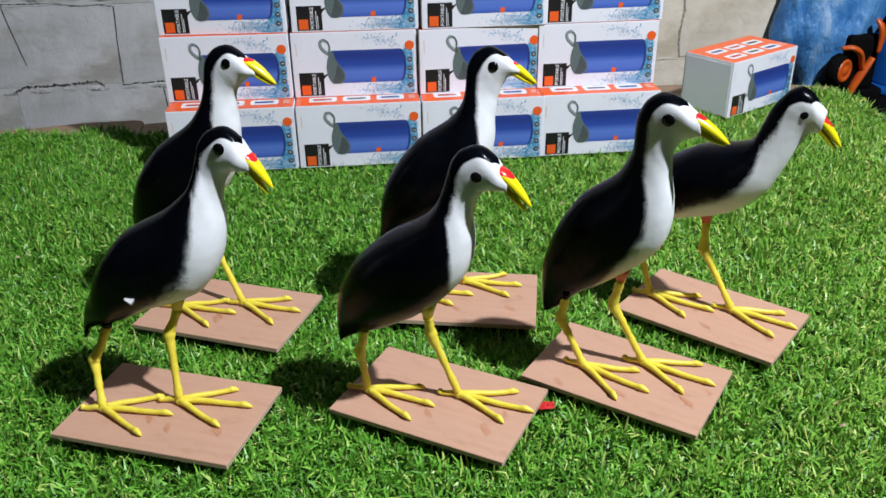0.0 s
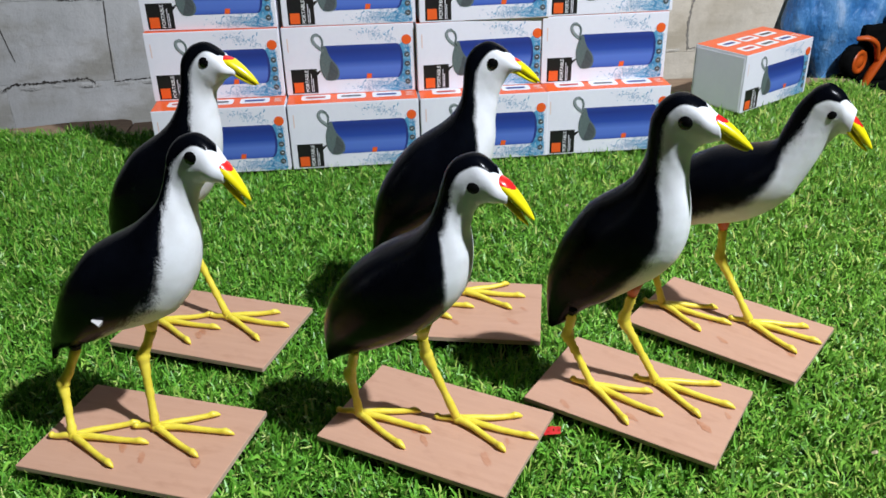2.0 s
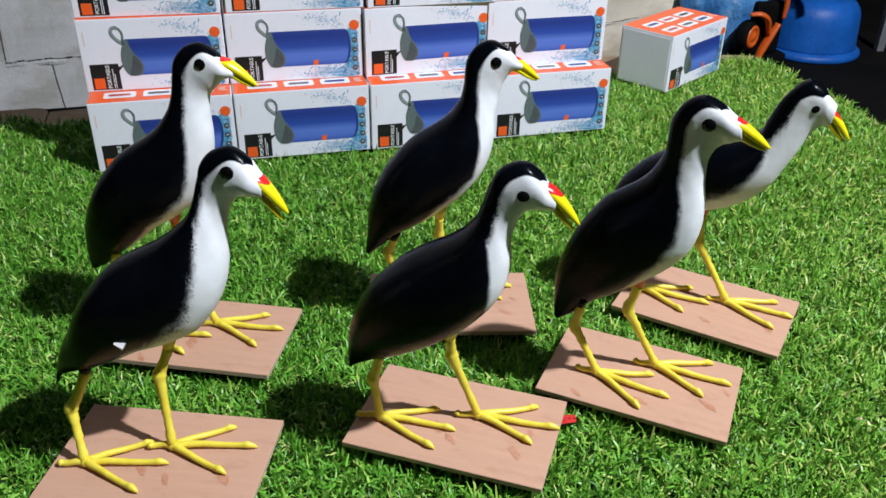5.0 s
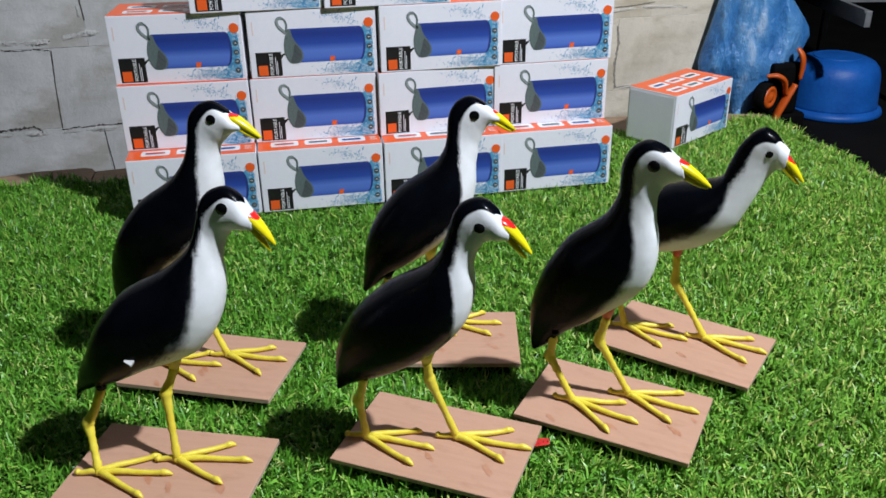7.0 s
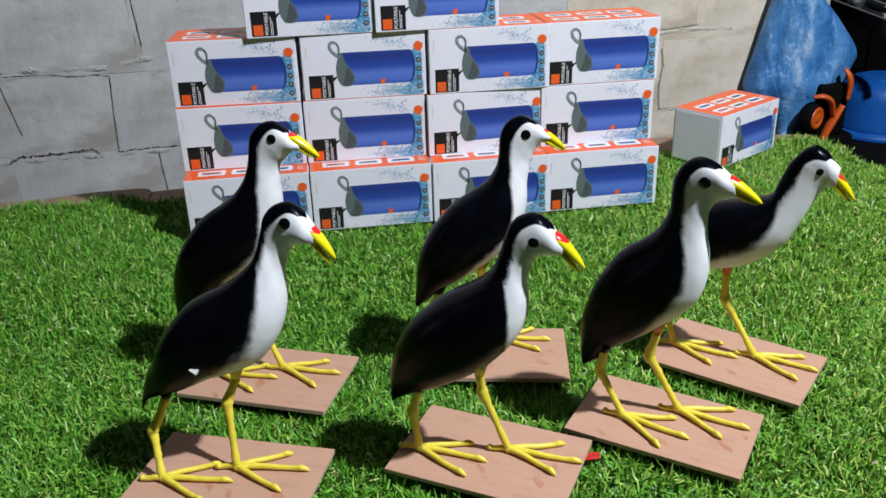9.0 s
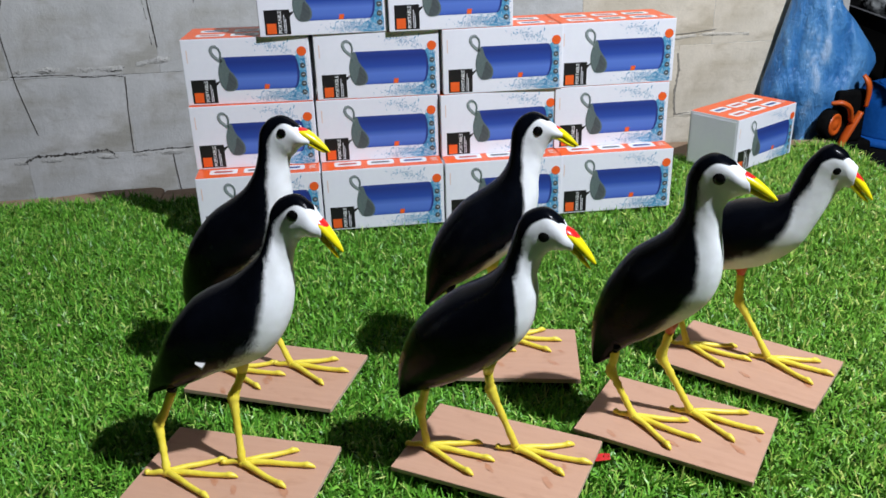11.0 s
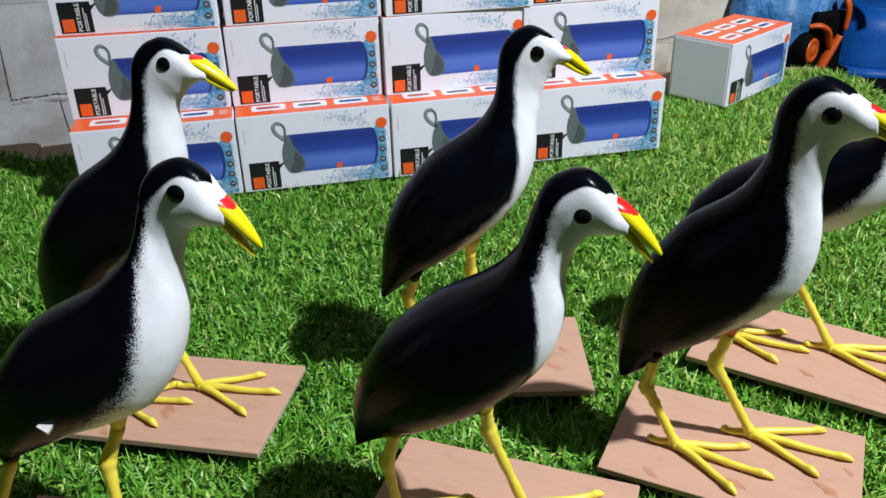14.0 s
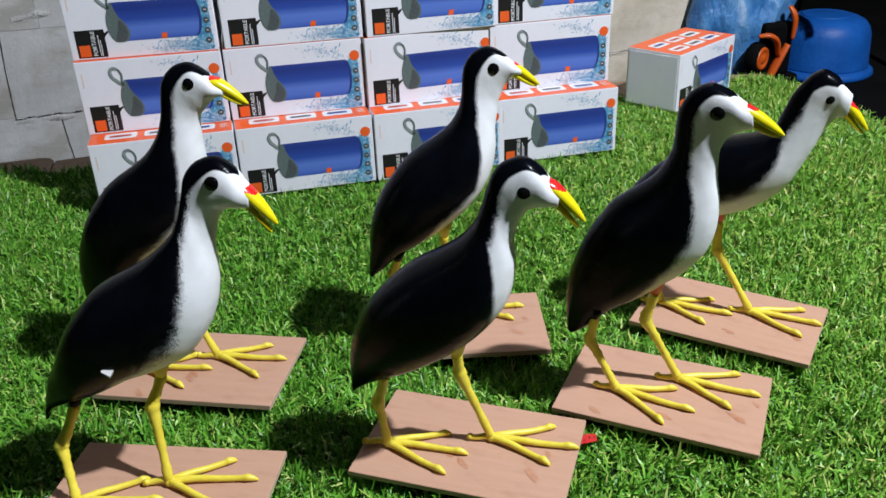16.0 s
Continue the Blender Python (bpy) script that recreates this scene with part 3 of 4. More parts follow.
# ---------------------------------------------------------------- plywood bases


def base_board():
    bm = block((-BOARD_L / 2, -BOARD_W / 2, -BOARD_T), (BOARD_L / 2, BOARD_W / 2, 0), 0.0006, 1)
    for f in bm.faces:
        f.material_index = 0 if abs(f.normal.z) > 0.5 else 1
    return bm


shared = None
for k, (x, y, yaw) in enumerate(BASES):
    if shared is None:
        board = part("base_board", base_board(), (PLY, PLY_EDGE))
        shared = board.data
    else:
        board = new("base_board", shared)
    board.matrix_basis = pose(x, y, BOARD_TOP, 0, 0, yaw)
    tagged(board, "thin pinkish plywood base under a bird figure", "board", "plywood bases")
    rng = random.Random(k + 3)
    for u, v, long in ((0.070, -0.020, 0.011), (0.004, -0.034, 0.009), (-0.012, -0.012, 0.010), (0.082, 0.012, 0.006), (-0.050, -0.050, 0.008))[:3 + k % 3]:
        bm = bmesh.new()
        u, v, turn = u + rng.uniform(-0.010, 0.010), v + rng.uniform(-0.008, 0.008), rng.uniform(-1.2, -0.4)
        spot = []
        for q in range(16):
            t = 2 * math.pi * q / 16
            a, b = long * math.cos(t) * rng.uniform(0.7, 1.1), 0.38 * long * math.sin(t) * rng.uniform(0.6, 1.2)
            spot.append(bm.verts.new((u + a * math.cos(turn) - b * math.sin(turn), v + a * math.sin(turn) + b * math.cos(turn), 0.0003)))
        bm.faces.new(spot)
        part("glue_stain", bm, GLUE, board, "brown glue stain")

# ---------------------------------------------------------------- painted bird figures
# Spine stations from tail to forehead: back u z, belly u z, half width (metres, hip at the origin).
STATIONS = (
    (-0.094, -0.066, -0.088, -0.070, 0.004), (-0.096, -0.038, -0.073, -0.058, 0.012), (-0.093, -0.002, -0.055, -0.043, 0.022),
    (-0.079, 0.036, -0.031, -0.026, 0.031), (-0.053, 0.074, -0.003, -0.002, 0.036), (-0.024, 0.102, 0.019, 0.022, 0.034),
    (-0.011, 0.124, 0.036, 0.052, 0.028), (-0.007, 0.140, 0.041, 0.082, 0.021), (-0.005, 0.158, 0.037, 0.113, 0.0160),
    (-0.001, 0.172, 0.034, 0.134, 0.0142), (0.007, 0.184, 0.038, 0.144, 0.0140), (0.020, 0.191, 0.0425, 0.1518, 0.0138),
    (0.0350, 0.1865, 0.0465, 0.1562, 0.0130), (0.0455, 0.1785, 0.0505, 0.1586, 0.0112), (0.0545, 0.1730, 0.0565, 0.1600, 0.0080),
)
PER, ROUND = 6, 44


KNOTS = (0, 1, 2.5, 4, 5.5, 7, 8.5, 10, 12)


def bird(name, k, hip, stretch, pitch, neck, head, lean, twist, front, rear, girth, back, belly, edge, beak_size=1.0, red=(-0.01, 0.37), matt_eye=False, chip=False, diagonal=False, eye=(0.0250, 0.1715), gape=0.0, worn=0.0, drip=False, joint=6, jowl=0.1, cap=0.0):
    """One painted bird: hip (u, v, z), body stretch and pitch, the shifts of nape, throat and head and the neck's rise, the head's pitch, its sideways shift and turn,
    the two legs (root u z, knee u z, foot u v, turn of the toes), the girth of body, neck and head, how much fuller the back and the belly are along the spine, and how far the black reaches."""
    bm = bmesh.new()
    side, soft, vent, wear = (bm.verts.layers.float.new(n) for n in ("side", "soft", "vent", "wear"))
    cp, sp = math.cos(radians(pitch)), math.sin(radians(pitch))
    ch, sh = math.cos(radians(head)), math.sin(radians(head))
    ct, st = math.cos(radians(twist)), math.sin(radians(twist))
    pivot = Vector((0.010, 0.165))
    nape, throat, crown, rise = neck

    def place(u, v, z, s, c=0.0):
        """From the pattern bird to this one; s: the station along the spine; c: 1 on the back, -1 on the front."""
        blend, height = step(8.0, 10.5, s), z
        du, dz = u - pivot.x, z - pivot.y
        hu, hz = pivot.x + du * ch + dz * sh, pivot.y - du * sh + dz * ch
        u, z = u + (hu - u) * blend, z + (hz - z) * blend
        body = 1 - step(5.0, 9.0, s)
        pu, pz = u * (1 + (stretch - 1) * body), z
        ru, rz = pu * cp + pz * sp, -pu * sp + pz * cp
        u, z = pu + (ru - pu) * body, pz + (rz - pz) * body
        w, top = step(3.0, 9.0, s), step(8.05 + 0.45 * c, 10.05 + 0.45 * c, s)
        shift = (nape * (1 + c) / 2 + throat * (1 - c) / 2) * (1 - top) + crown * top
        if diagonal:
            shift, w = crown * (top + (1 - top) * float(np.interp(height, [0.0, 0.03, 0.08, 0.122, 0.150], [0, 0.11, 0.47, 0.78, 1]))), 1.0
            shift += max(c, 0) * float(np.interp(s, [4.5, 6.5, 7.3, 8.2, 9.2, 10.2, 11.5], [0, -0.010, -0.011, -0.003, 0.006, 0.004, 0])) + 0.006 * max(-c, 0) * step(4.5, 7.5, s) * (1 - step(8.5, 10.8, s))
        du = u - pivot.x
        u, v = u + (pivot.x + du * ct - v * st - u) * blend, v + (du * st + v * ct - v) * blend
        return Vector((hip[0] + u + shift * w, hip[1] + v + lean * step(3.0, 10.0, s), hip[2] + z + rise * step(3.0, 9.0, s)))

    rows = spline(STATIONS, PER)
    rings = []
    for i, (bu, bz, fu, fz, wide) in enumerate(rows):
        s = i / PER
        spine = Vector((bu - fu, bz - fz)).normalized()
        upper, lower = Vector((bu, bz)) + spine * float(np.interp(s, KNOTS, back)), Vector((fu, fz)) - spine * float(np.interp(s, KNOTS, belly))
        mid, half = (upper + lower) / 2, (upper - lower) / 2
        wide *= float(np.interp(s, (0, 6, 8.5, 10, 14), (girth[0], girth[0], girth[1], girth[2], girth[2])))
        # where black ends, as an angle from the back
        bound = np.interp(s, [0, 1.0, 2.0, 3.0, 4.0, 5.0, 6.0, 7.0, 8.0, 9.0, 10.0, 11.0, 12.0, 12.7, 14], [3.4, 3.3, 3.0, 2.80, 2.55, 2.20, 1.95, 1.70, 1.45, 1.27, 1.06, 0.88, 0.70, 0.0, -0.6])
        bound += float(np.interp(s, (2.5, 4, 5.5, 7, 8.5, 10, 11.5), (*edge, cap)))
        line = []
        for j in range(ROUND):
            a = 2 * math.pi * j / ROUND
            c, d = math.cos(a), math.sin(a)
            e = 0.92
            c, d = math.copysign(abs(c) ** e, c), math.copysign(abs(d) ** e, d)
            p = mid + half * c
            vert = bm.verts.new(place(p.x, wide * d * (1 + jowl * c * step(8.2, 10.2, s) * (1 - 0.6 * step(12.5, 14.0, s))), p.y, s, c))
            angle = min(a, 2 * math.pi - a)
            vert[side] = (angle - bound) * (0.5 + 0.8 * step(9, 11, s))
            vert[soft] = (0.34, 0.20, 0.19, 0.28, 0.18, 0.19)[k] * step(2.5, 4.5, s) * (1 - 0.93 * step(8.6, 10.0, s)) + 0.02
            vert[vent] = (1 - step(2.6, 5.2, s)) * step(1.6, 2.6, angle)
            vert[wear] = worn * (1 - step(1.6, 3.2, s)) * step(0.2, 0.8, s) * (1 - step(0.35, 0.9, angle))
            line.append(vert)
        rings.append(line)
    if diagonal:
        # the throat runs straight from the breast to the chin
        for _ in range(120):
            for i in range(7 * PER, 12 * PER + 3):
                for j in range(ROUND):
                    pull = 0.5 * (0.12 + 0.88 * (1 - math.cos(2 * math.pi * j / ROUND)) / 2)
                    pull *= 1 if j in range(ROUND // 4, 3 * ROUND // 4 + 1) or i < 10 * PER else 0.1
                    v = rings[i][j]
                    v.co += ((rings[i - 1][j].co + rings[i + 1][j].co) / 2 - v.co) * pull
    for a, b in zip(rings, rings[1:]):
        for j in range(ROUND):
            bm.faces.new((a[j], b[j], b[(j + 1) % ROUND], a[(j + 1) % ROUND])).smooth = True
    bm.faces.new(rings[0])
    bm.faces.new(rings[-1][::-1]).smooth = True

    # the beak: two halves, a red shield at the root of the upper one
    def beak(sections, red):
        """A tapered half beak from sections of u, top z, bottom z and half width."""
        rows = spline([(0.046 + (u - 0.046) * beak_size, 0.172 + (z1 - 0.172) * beak_size, 0.172 + (z0 - 0.172) * beak_size, w) for u, z1, z0, w in sections], 12)
        loops = []
        for u, z1, z0, w in rows:
            loops.append([bm.verts.new(place(u, max(w, 0.0003) * math.copysign(abs(math.cos(a)) ** 0.8, math.cos(a)), (z1 + z0) / 2 + (z1 - z0) / 2 * math.sin(a), 13)) for a in [2 * math.pi * j / 48 for j in range(48)]])
        made = [bm.faces.new(loops[0]), bm.faces.new(loops[-1][::-1])]
        for q, (a, b) in enumerate(zip(loops, loops[1:])):
            reach = (q / (len(loops) - 1) - red[0]) / (red[1] - red[0]) if red else 2.0
            for j in range(48):
                f = bm.faces.new((a[j], b[j], b[(j + 1) % 48], a[(j + 1) % 48]))
                f.material_index = 3 if math.sin(2 * math.pi * (j + 0.5) / 48) > reach else 2
                f.smooth = True
        for f in made:
            f.material_index = 2

    beak(((0.040, 0.1790, 0.1660, 0.0078), (0.050, 0.1772, 0.1650, 0.0082), (0.058, 0.1732, 0.1615, 0.0073), (0.066, 0.1680, 0.1570, 0.0059), (0.074, 0.1616, 0.1530, 0.0042), (0.080, 0.1558, 0.1506, 0.0024), (0.0835, 0.1516, 0.1500, 0.0007)), red)
    drop = [gape * (max(0.0, q - 1.6) / 3.4) ** 1.4 for q in range(6)]
    beak([(u, z1 - g, z0 - g, w) for g, (u, z1, z0, w) in zip(drop, ((0.040, 0.1680, 0.1590, 0.0072), (0.050, 0.1668, 0.1582, 0.0073), (0.058, 0.1624, 0.1550, 0.0061), (0.066, 0.1574, 0.1514, 0.0047), (0.074, 0.1532, 0.1488, 0.0030), (0.0800, 0.1504, 0.1484, 0.0008)))], None)
    # eyes
    for way in (-1, 1):
        at = place(eye[0], way * (0.0128 - 0.0006 * diagonal if matt_eye else 0.0126 + 0.0034 * jowl), eye[1], 11.5)
        grow = Matrix.Translation(at) @ Matrix.Diagonal((0.0064, 0.0020, 0.0054, 1) if matt_eye else (0.0062, 0.0032, 0.0062, 1))
        made = bmesh.ops.create_uvsphere(bm, u_segments=24, v_segments=16, radius=1, matrix=grow)
        for f in {f for v in made["verts"] for f in v.link_faces}:
            f.material_index, f.smooth = (5 if matt_eye else 4), True
    # legs and feet
    top = BOARD_TOP
    for way, (ru, rz, ku, kz, fu, fv, turn) in ((1, front), (-1, rear)):
        foot = Vector((fu, fv, top + 0.0045))
        base = Vector((ru, hip[1] + way * 0.010, rz))
        knee = Vector((ku, base.y + (fv - base.y) * 0.35, kz))
        cuff = tube(bm, [base + Vector((0.001, 0, 0.018)), base + Vector((0, 0, 0.008)), base + (knee - base) * 0.09 if way > 0 else base + Vector((0, 0, 0.004))], [0.0100, 0.0076 if way > 0 else 0.0058, 0.0046], 12, joint if way > 0 else 0)
        for loop in cuff:
            for v in loop:
                v[side] = -1.0
        leg = spline([base + (knee - base) * 0.06 if way > 0 else base + Vector((0.0005, 0, 0.007)), base + (knee - base) * 0.6, knee, knee + (foot - knee) * 0.22, knee + (foot - knee) * 0.6, foot], 5)
        swell = [0.0049, 0.0046, 0.0066, 0.0044, 0.0038, 0.0046]
        tube(bm, leg, [float(np.interp(q / 5, range(6), swell)) + 0.00040 * math.sin(3.1 * q + k) + 0.00030 * math.sin(7.7 * q + 2 * k) for q in range(len(leg))], 12, 1)
        tube(bm, [foot + Vector((-0.004, 0, 0)), foot, foot + Vector((0.010, 0, -0.0005))], [0.003, 0.0058, 0.0040], 12, 1, 0.85)
        for angle, length in ((27, 0.064), (1, 0.080), (-27, 0.067), (186, 0.024)):
            a = radians(angle + turn + 2 * math.sin(2.7 * k + angle))
            length *= 1 + 0.04 * math.sin(5.1 * k + 2 * way + angle)
            d = Vector((math.cos(a), math.sin(a), 0))
            bend = Vector((-d.y, d.x, 0)) * 0.0016 * math.sin(1.9 * k + angle + way)
            pts = [foot + d * length * q + bend * math.sin(math.pi * q) + Vector((0, 0, h)) for q, h in ((0.0, 0.000), (0.3, 0.0008), (0.55, -0.0006), (0.80, -0.0008), (0.88, 0.0000), (0.95, -0.0012), (1.0, -0.0030))]
            tube(bm, spline(pts, 3), [float(np.interp(q / 3, range(7), [0.0040, 0.0032, 0.0030, 0.0028, 0.0035, 0.0025, 0.0008])) for q in range(19)], 10, 1)
    if drip:
        for u, z, long in ((0.0485, 0.1660, 0.0055), (0.0462, 0.1645, 0.0040), (0.0440, 0.1640, 0.0030)):
            at = place(u, -0.0062, z, 12.5)
            bmesh.ops.create_uvsphere(bm, u_segments=10, v_segments=8, radius=1, matrix=Matrix.Translation(at) @ Matrix.Diagonal((0.0011, 0.0010, long, 1)))
            for v in bm.verts[-72:]:
                v[side] = 1.0
    if chip:
        at, across, down, out = Vector((-0.0112, -0.0185, 0.1506)), Vector((0.97, -0.20, -0.12)), Vector((0.05, 0.40, -0.91)), Vector((-0.15, -0.90, -0.38))
        low, high = ([bm.verts.new(at + across * p + down * q + out * r) for p, q, r in rows] for rows in (((-0.0050, -0.0022, -0.009), (0.0042, -0.0010, -0.009), (0.0024, 0.0032, -0.009)), ((-0.0048, -0.0022, -0.0034), (0.0040, -0.0008, -0.0022), (0.0022, 0.0030, -0.0024))))
        for f in [bm.faces.new(high)] + [bm.faces.new((low[j], low[(j + 1) % 3], high[(j + 1) % 3], high[j])) for j in range(3)]:
            f.material_index = 7
    x, y, yaw = BOARDS[k]
    ob = part("bird_statue", bm, (PAINT, YELLOW, BEAK, RED, EYE_BLACK, MATT_BLACK, JOINT, CHIP))
    ob.matrix_basis = pose(x, y, 0, 0, 0, yaw)
    return tagged(ob, name, "statue", "bird figures")


bird("glossy black and white bird figure with a chipped tail", 0, (-0.0063, 0.0221, 0.1231), 0.865, 15.0, (0.0665, 0.0454, 0.067, 0.0114), 18.8, 0.0145, -4.3,
     (0.0105, 0.121, -0.001, 0.091, 0.006, 0.011, 4), (-0.064, 0.094, -0.08, 0.063, -0.0665, -0.019, 4), (1.054, 0.864, 0.998),
     (-0.0051, -0.0086, -0.0131, 0.0021, 0.005, 0.0029, -0.0044, -0.0021, 0.0012), (-0.0048, -0.0111, -0.007, -0.0057, 0.0075, -0.0004, -0.0018, -0.0055, 0.0009),
     (-0.06, -0.06, 0.06, -0.66, 0.09, 0.14), 0.899, eye=(0.0266, 0.1739), chip=True, gape=0.0080, joint=1, jowl=-0.12)
bird("black and white bird figure with flat matt eyes", 1, (-0.0114, -0.0133, 0.1291), 0.976, 6.4, (0.0406, 0.0193, 0.0373, 0.0013), 15.5, -0.0096, 5.0,
     (-0.01, 0.118, -0.009, 0.0925, 0.0168, 0.0128, 4), (-0.073, 0.0915, -0.0815, 0.067, -0.0764, -0.0178, 3), (1.199, 1.011, 1.001),
     (-0.0029, -0.0027, -0.0009, -0.0025, -0.002, 0.0019, -0.0007, -0.003, -0.0021), (-0.0037, -0.0044, -0.0017, -0.0004, -0.0035, -0.0046, -0.0022, -0.0048, 0.0017),
     (0.16, 0.31, 0.75, -0.26, 0.36, 0.01), 0.918, eye=(0.0276, 0.1661), matt_eye=True, gape=0.0055, worn=0.5, joint=1, jowl=-0.02)
bird("upright black and white bird figure with yellow beak", 2, (-0.0035, -0.0056, 0.1435), 1.059, -1.6, (-0.0005, -0.0053, -0.0008, 0.0049), -1.1, -0.0136, 0.2,
     (-0.017, 0.127, -0.0255, 0.089, 0.011, 0.0238, -3), (-0.071, 0.094, -0.075, 0.071, -0.0458, -0.0137, -9), (0.974, 1.019, 0.996),
     (-0.0012, -0.0029, -0.0016, 0.0035, -0.002, -0.0033, 0.0024, 0.0024, 0.0013), (0.0007, 0.0008, -0.0044, -0.003, 0.0016, -0.0016, -0.0005, -0.0027, 0.0039),
     (-0.07, -0.14, 0.01, -0.28, 0.13, 0.04), 0.938, eye=(0.0279, 0.1713), worn=0.8, drip=True, jowl=0.19)
bird("stooping black and white bird figure with lowered neck", 3, (-0.0465, 0.0006, 0.1369), 0.944, 11.9, (0.062, 0.07, 0.0736, -0.018), 15.9, -0.0081, 9.5,
     (-0.031, 0.127, -0.029, 0.0885, 0.0165, 0.01, 2), (-0.098, 0.106, -0.104, 0.08, -0.0833, -0.0097, 3), (1.069, 1.005, 0.995),
     (0.0025, -0.0036, -0.0022, 0.0048, -0.0036, -0.0059, -0.0030, 0.0018, 0.0075), (-0.0001, -0.0014, -0.0023, 0.0015, 0.01, 0.0030, 0.0050, 0.0040, 0.0040),
     (-0.15, -0.29, -0.16, -0.51, 0.04, 0.03), 0.965, eye=(0.0321, 0.1717), matt_eye=True, diagonal=True, gape=0.0025, jowl=0.26, red=(0.10, 0.50), cap=0.26)
bird("tall black and white bird figure near the cartons", 4, (-0.0086, -0.01, 0.1474), 0.901, 5.7, (0.0244, 0.0138, 0.0236, 0.0027), 5.8, -0.0013, 4.4,
     (-0.013, 0.129, -0.0127, 0.0996, 0.003, 0.031, 0), (-0.065, 0.1055, -0.0724, 0.089, -0.062, 0.0, 0), (1.102, 1.0, 0.993),
     (-0.0014, -0.0044, 0.0002, 0.001, -0.0021, -0.0002, 0.0007, 0.0007, -0.0005), (0.0001, -0.0012, -0.0039, -0.0016, -0.0006, -0.0008, 0.0038, -0.0005, -0.0045),
     (-0.11, -0.22, 0.25, -0.23, 0.09, 0.07), 0.826, eye=(0.0256, 0.1716), red=(-0.14, 0.29), worn=0.3, joint=1, jowl=0.02)
bird("tall black and white bird figure with upright neck", 5, (-0.0459, 0.0264, 0.1333), 0.879, 8.4, (0.046, 0.0392, 0.0482, 0.0229), 5.8, 0.0033, 1.5,
     (-0.0324, 0.138, -0.034, 0.105, 0.008, 0.017, -3), (-0.098, 0.0985, -0.106, 0.07, -0.068, -0.01, 0), (0.964, 0.972, 1.005),
     (-0.0027, -0.0001, 0.0013, 0.0046, 0.0018, 0.0021, 0.0015, 0.0002, -0.0048), (0.0019, 0.0038, 0.0002, -0.0042, 0.0043, -0.0024, -0.0051, -0.0019, 0.0002),
     (-0.01, -0.01, 0.22, -0.25, 0.19, 0.1), 0.880, eye=(0.0252, 0.171), red=(-0.20, 0.22), jowl=-0.12)

# ---------------------------------------------------------------- by the wall
bag = tagged(new("plastic_bag"), "crumpled blue plastic bag hanging full beside the shelf", "bag")
bm = bmesh.new()
rings = []
for i in range(40):
    t = i / 39
    z = 0.62 - 0.80 * t
    left = np.interp(t, [0, 0.30, 0.54, 0.81, 0.9, 1], [1.19, 1.160, 1.108, 1.056, 1.075, 1.170])
    right = np.interp(t, [0, 0.35, 0.49, 0.55, 0.66, 0.69, 0.73, 0.85, 0.95, 1], [1.21, 1.220, 1.265, 1.313, 1.385, 1.393, 1.380, 1.328, 1.240, 1.180])
    deep = np.interp(t, [0, 0.5, 0.8, 1], [0.015, 0.07, 0.09, 0.02])
    line = []
    for j in range(48):
        a = 2 * math.pi * j / 48
        fold = 1 + 0.10 * math.sin(7 * a + 3 * t) * t + 0.05 * math.sin(13 * a - 5 * t)
        line.append(bm.verts.new(((left + right) / 2 + 0.021 + ((right - left) / 2 - 0.012 * t) * math.cos(a), 0.905 - 0.040 * t * math.cos(a) + 0.72 * deep * math.sin(a) * fold, z + 0.012 * math.sin(5 * a) * t)))
    rings.append(line)
for a, b in zip(rings, rings[1:]):
    for j in range(48):
        bm.faces.new((a[j], b[j], b[(j + 1) % 48], a[(j + 1) % 48])).smooth = True
bm.faces.new(rings[0])
bm.faces.new(rings[-1][::-1])
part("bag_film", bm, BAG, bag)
bm = bmesh.new()
tube(bm, spline([(1.221, 0.905, 0.612), (1.217, 0.903, 0.630), (1.224, 0.907, 0.648), (1.220, 0.905, 0.668)], 5), [0.016, 0.014, 0.011, 0.010, 0.011, 0.014, 0.018, 0.019, 0.016, 0.012, 0.010, 0.010, 0.011, 0.013, 0.014, 0.012], 14)
for way in (-1, 1):
    tube(bm, spline([(1.221, 0.905, 0.655), (1.221 + 0.03 * way, 0.907, 0.70), (1.221 + 0.022 * way, 0.903, 0.76), (1.221, 0.905, 0.80)], 6), [0.009 + 0.003 * math.sin(q) for q in range(19)], 10, 0, 0.5)
smooth(part("tied_handle", bm, BAG, bag))

tub = tagged(new("plastic_tub"), "blue plastic tub standing upside down on the floor", "tub")
bm = spun([(0.006, 0.1625), (0.056, 0.1615), (0.086, 0.1570), (0.107, 0.1475), (0.119, 0.1335), (0.1255, 0.1160), (0.128, 0.0950), (0.1325, 0.0300), (0.1335, 0.0200), (0.1295, 0.0200), (0.114, 0.12)])
smooth(part("tub_wall", bm, TUB, tub))
smooth(part("rim", spun([(0.130, 0.0), (0.144, 0.0), (0.149, 0.006), (0.146, 0.016), (0.1338, 0.024)]), TUB, tub))
smooth(part("base_ring", spun([(0.060, 0.1606), (0.064, 0.1626), (0.068, 0.1620), (0.071, 0.1584)]), TUB, tub))
tub.location = (1.632, 1.030, FLOOR_Z)
tub.scale = (1.10, 1.10, 1.14)

toy = tagged(new("toy_car"), "orange and black plastic toy car beside the bag", "toy")


def wheel(at):
    bm = spun([(0.020, -0.018), (0.040, -0.018), (0.045, -0.010), (0.045, 0.010), (0.040, 0.018), (0.020, 0.018)], 32)
    tyre = smooth(part("wheel", bm, RUBBER, toy))
    tyre.matrix_basis = at
    smooth(part("hub", spun([(0.032, -0.021), (0.034, -0.016), (0.034, 0.016), (0.032, 0.021), (0.024, 0.023), (0.021, 0.019), (0.014, 0.019), (0.009, 0.025)], 28), TOY_ORANGE, tyre, "orange hub"))


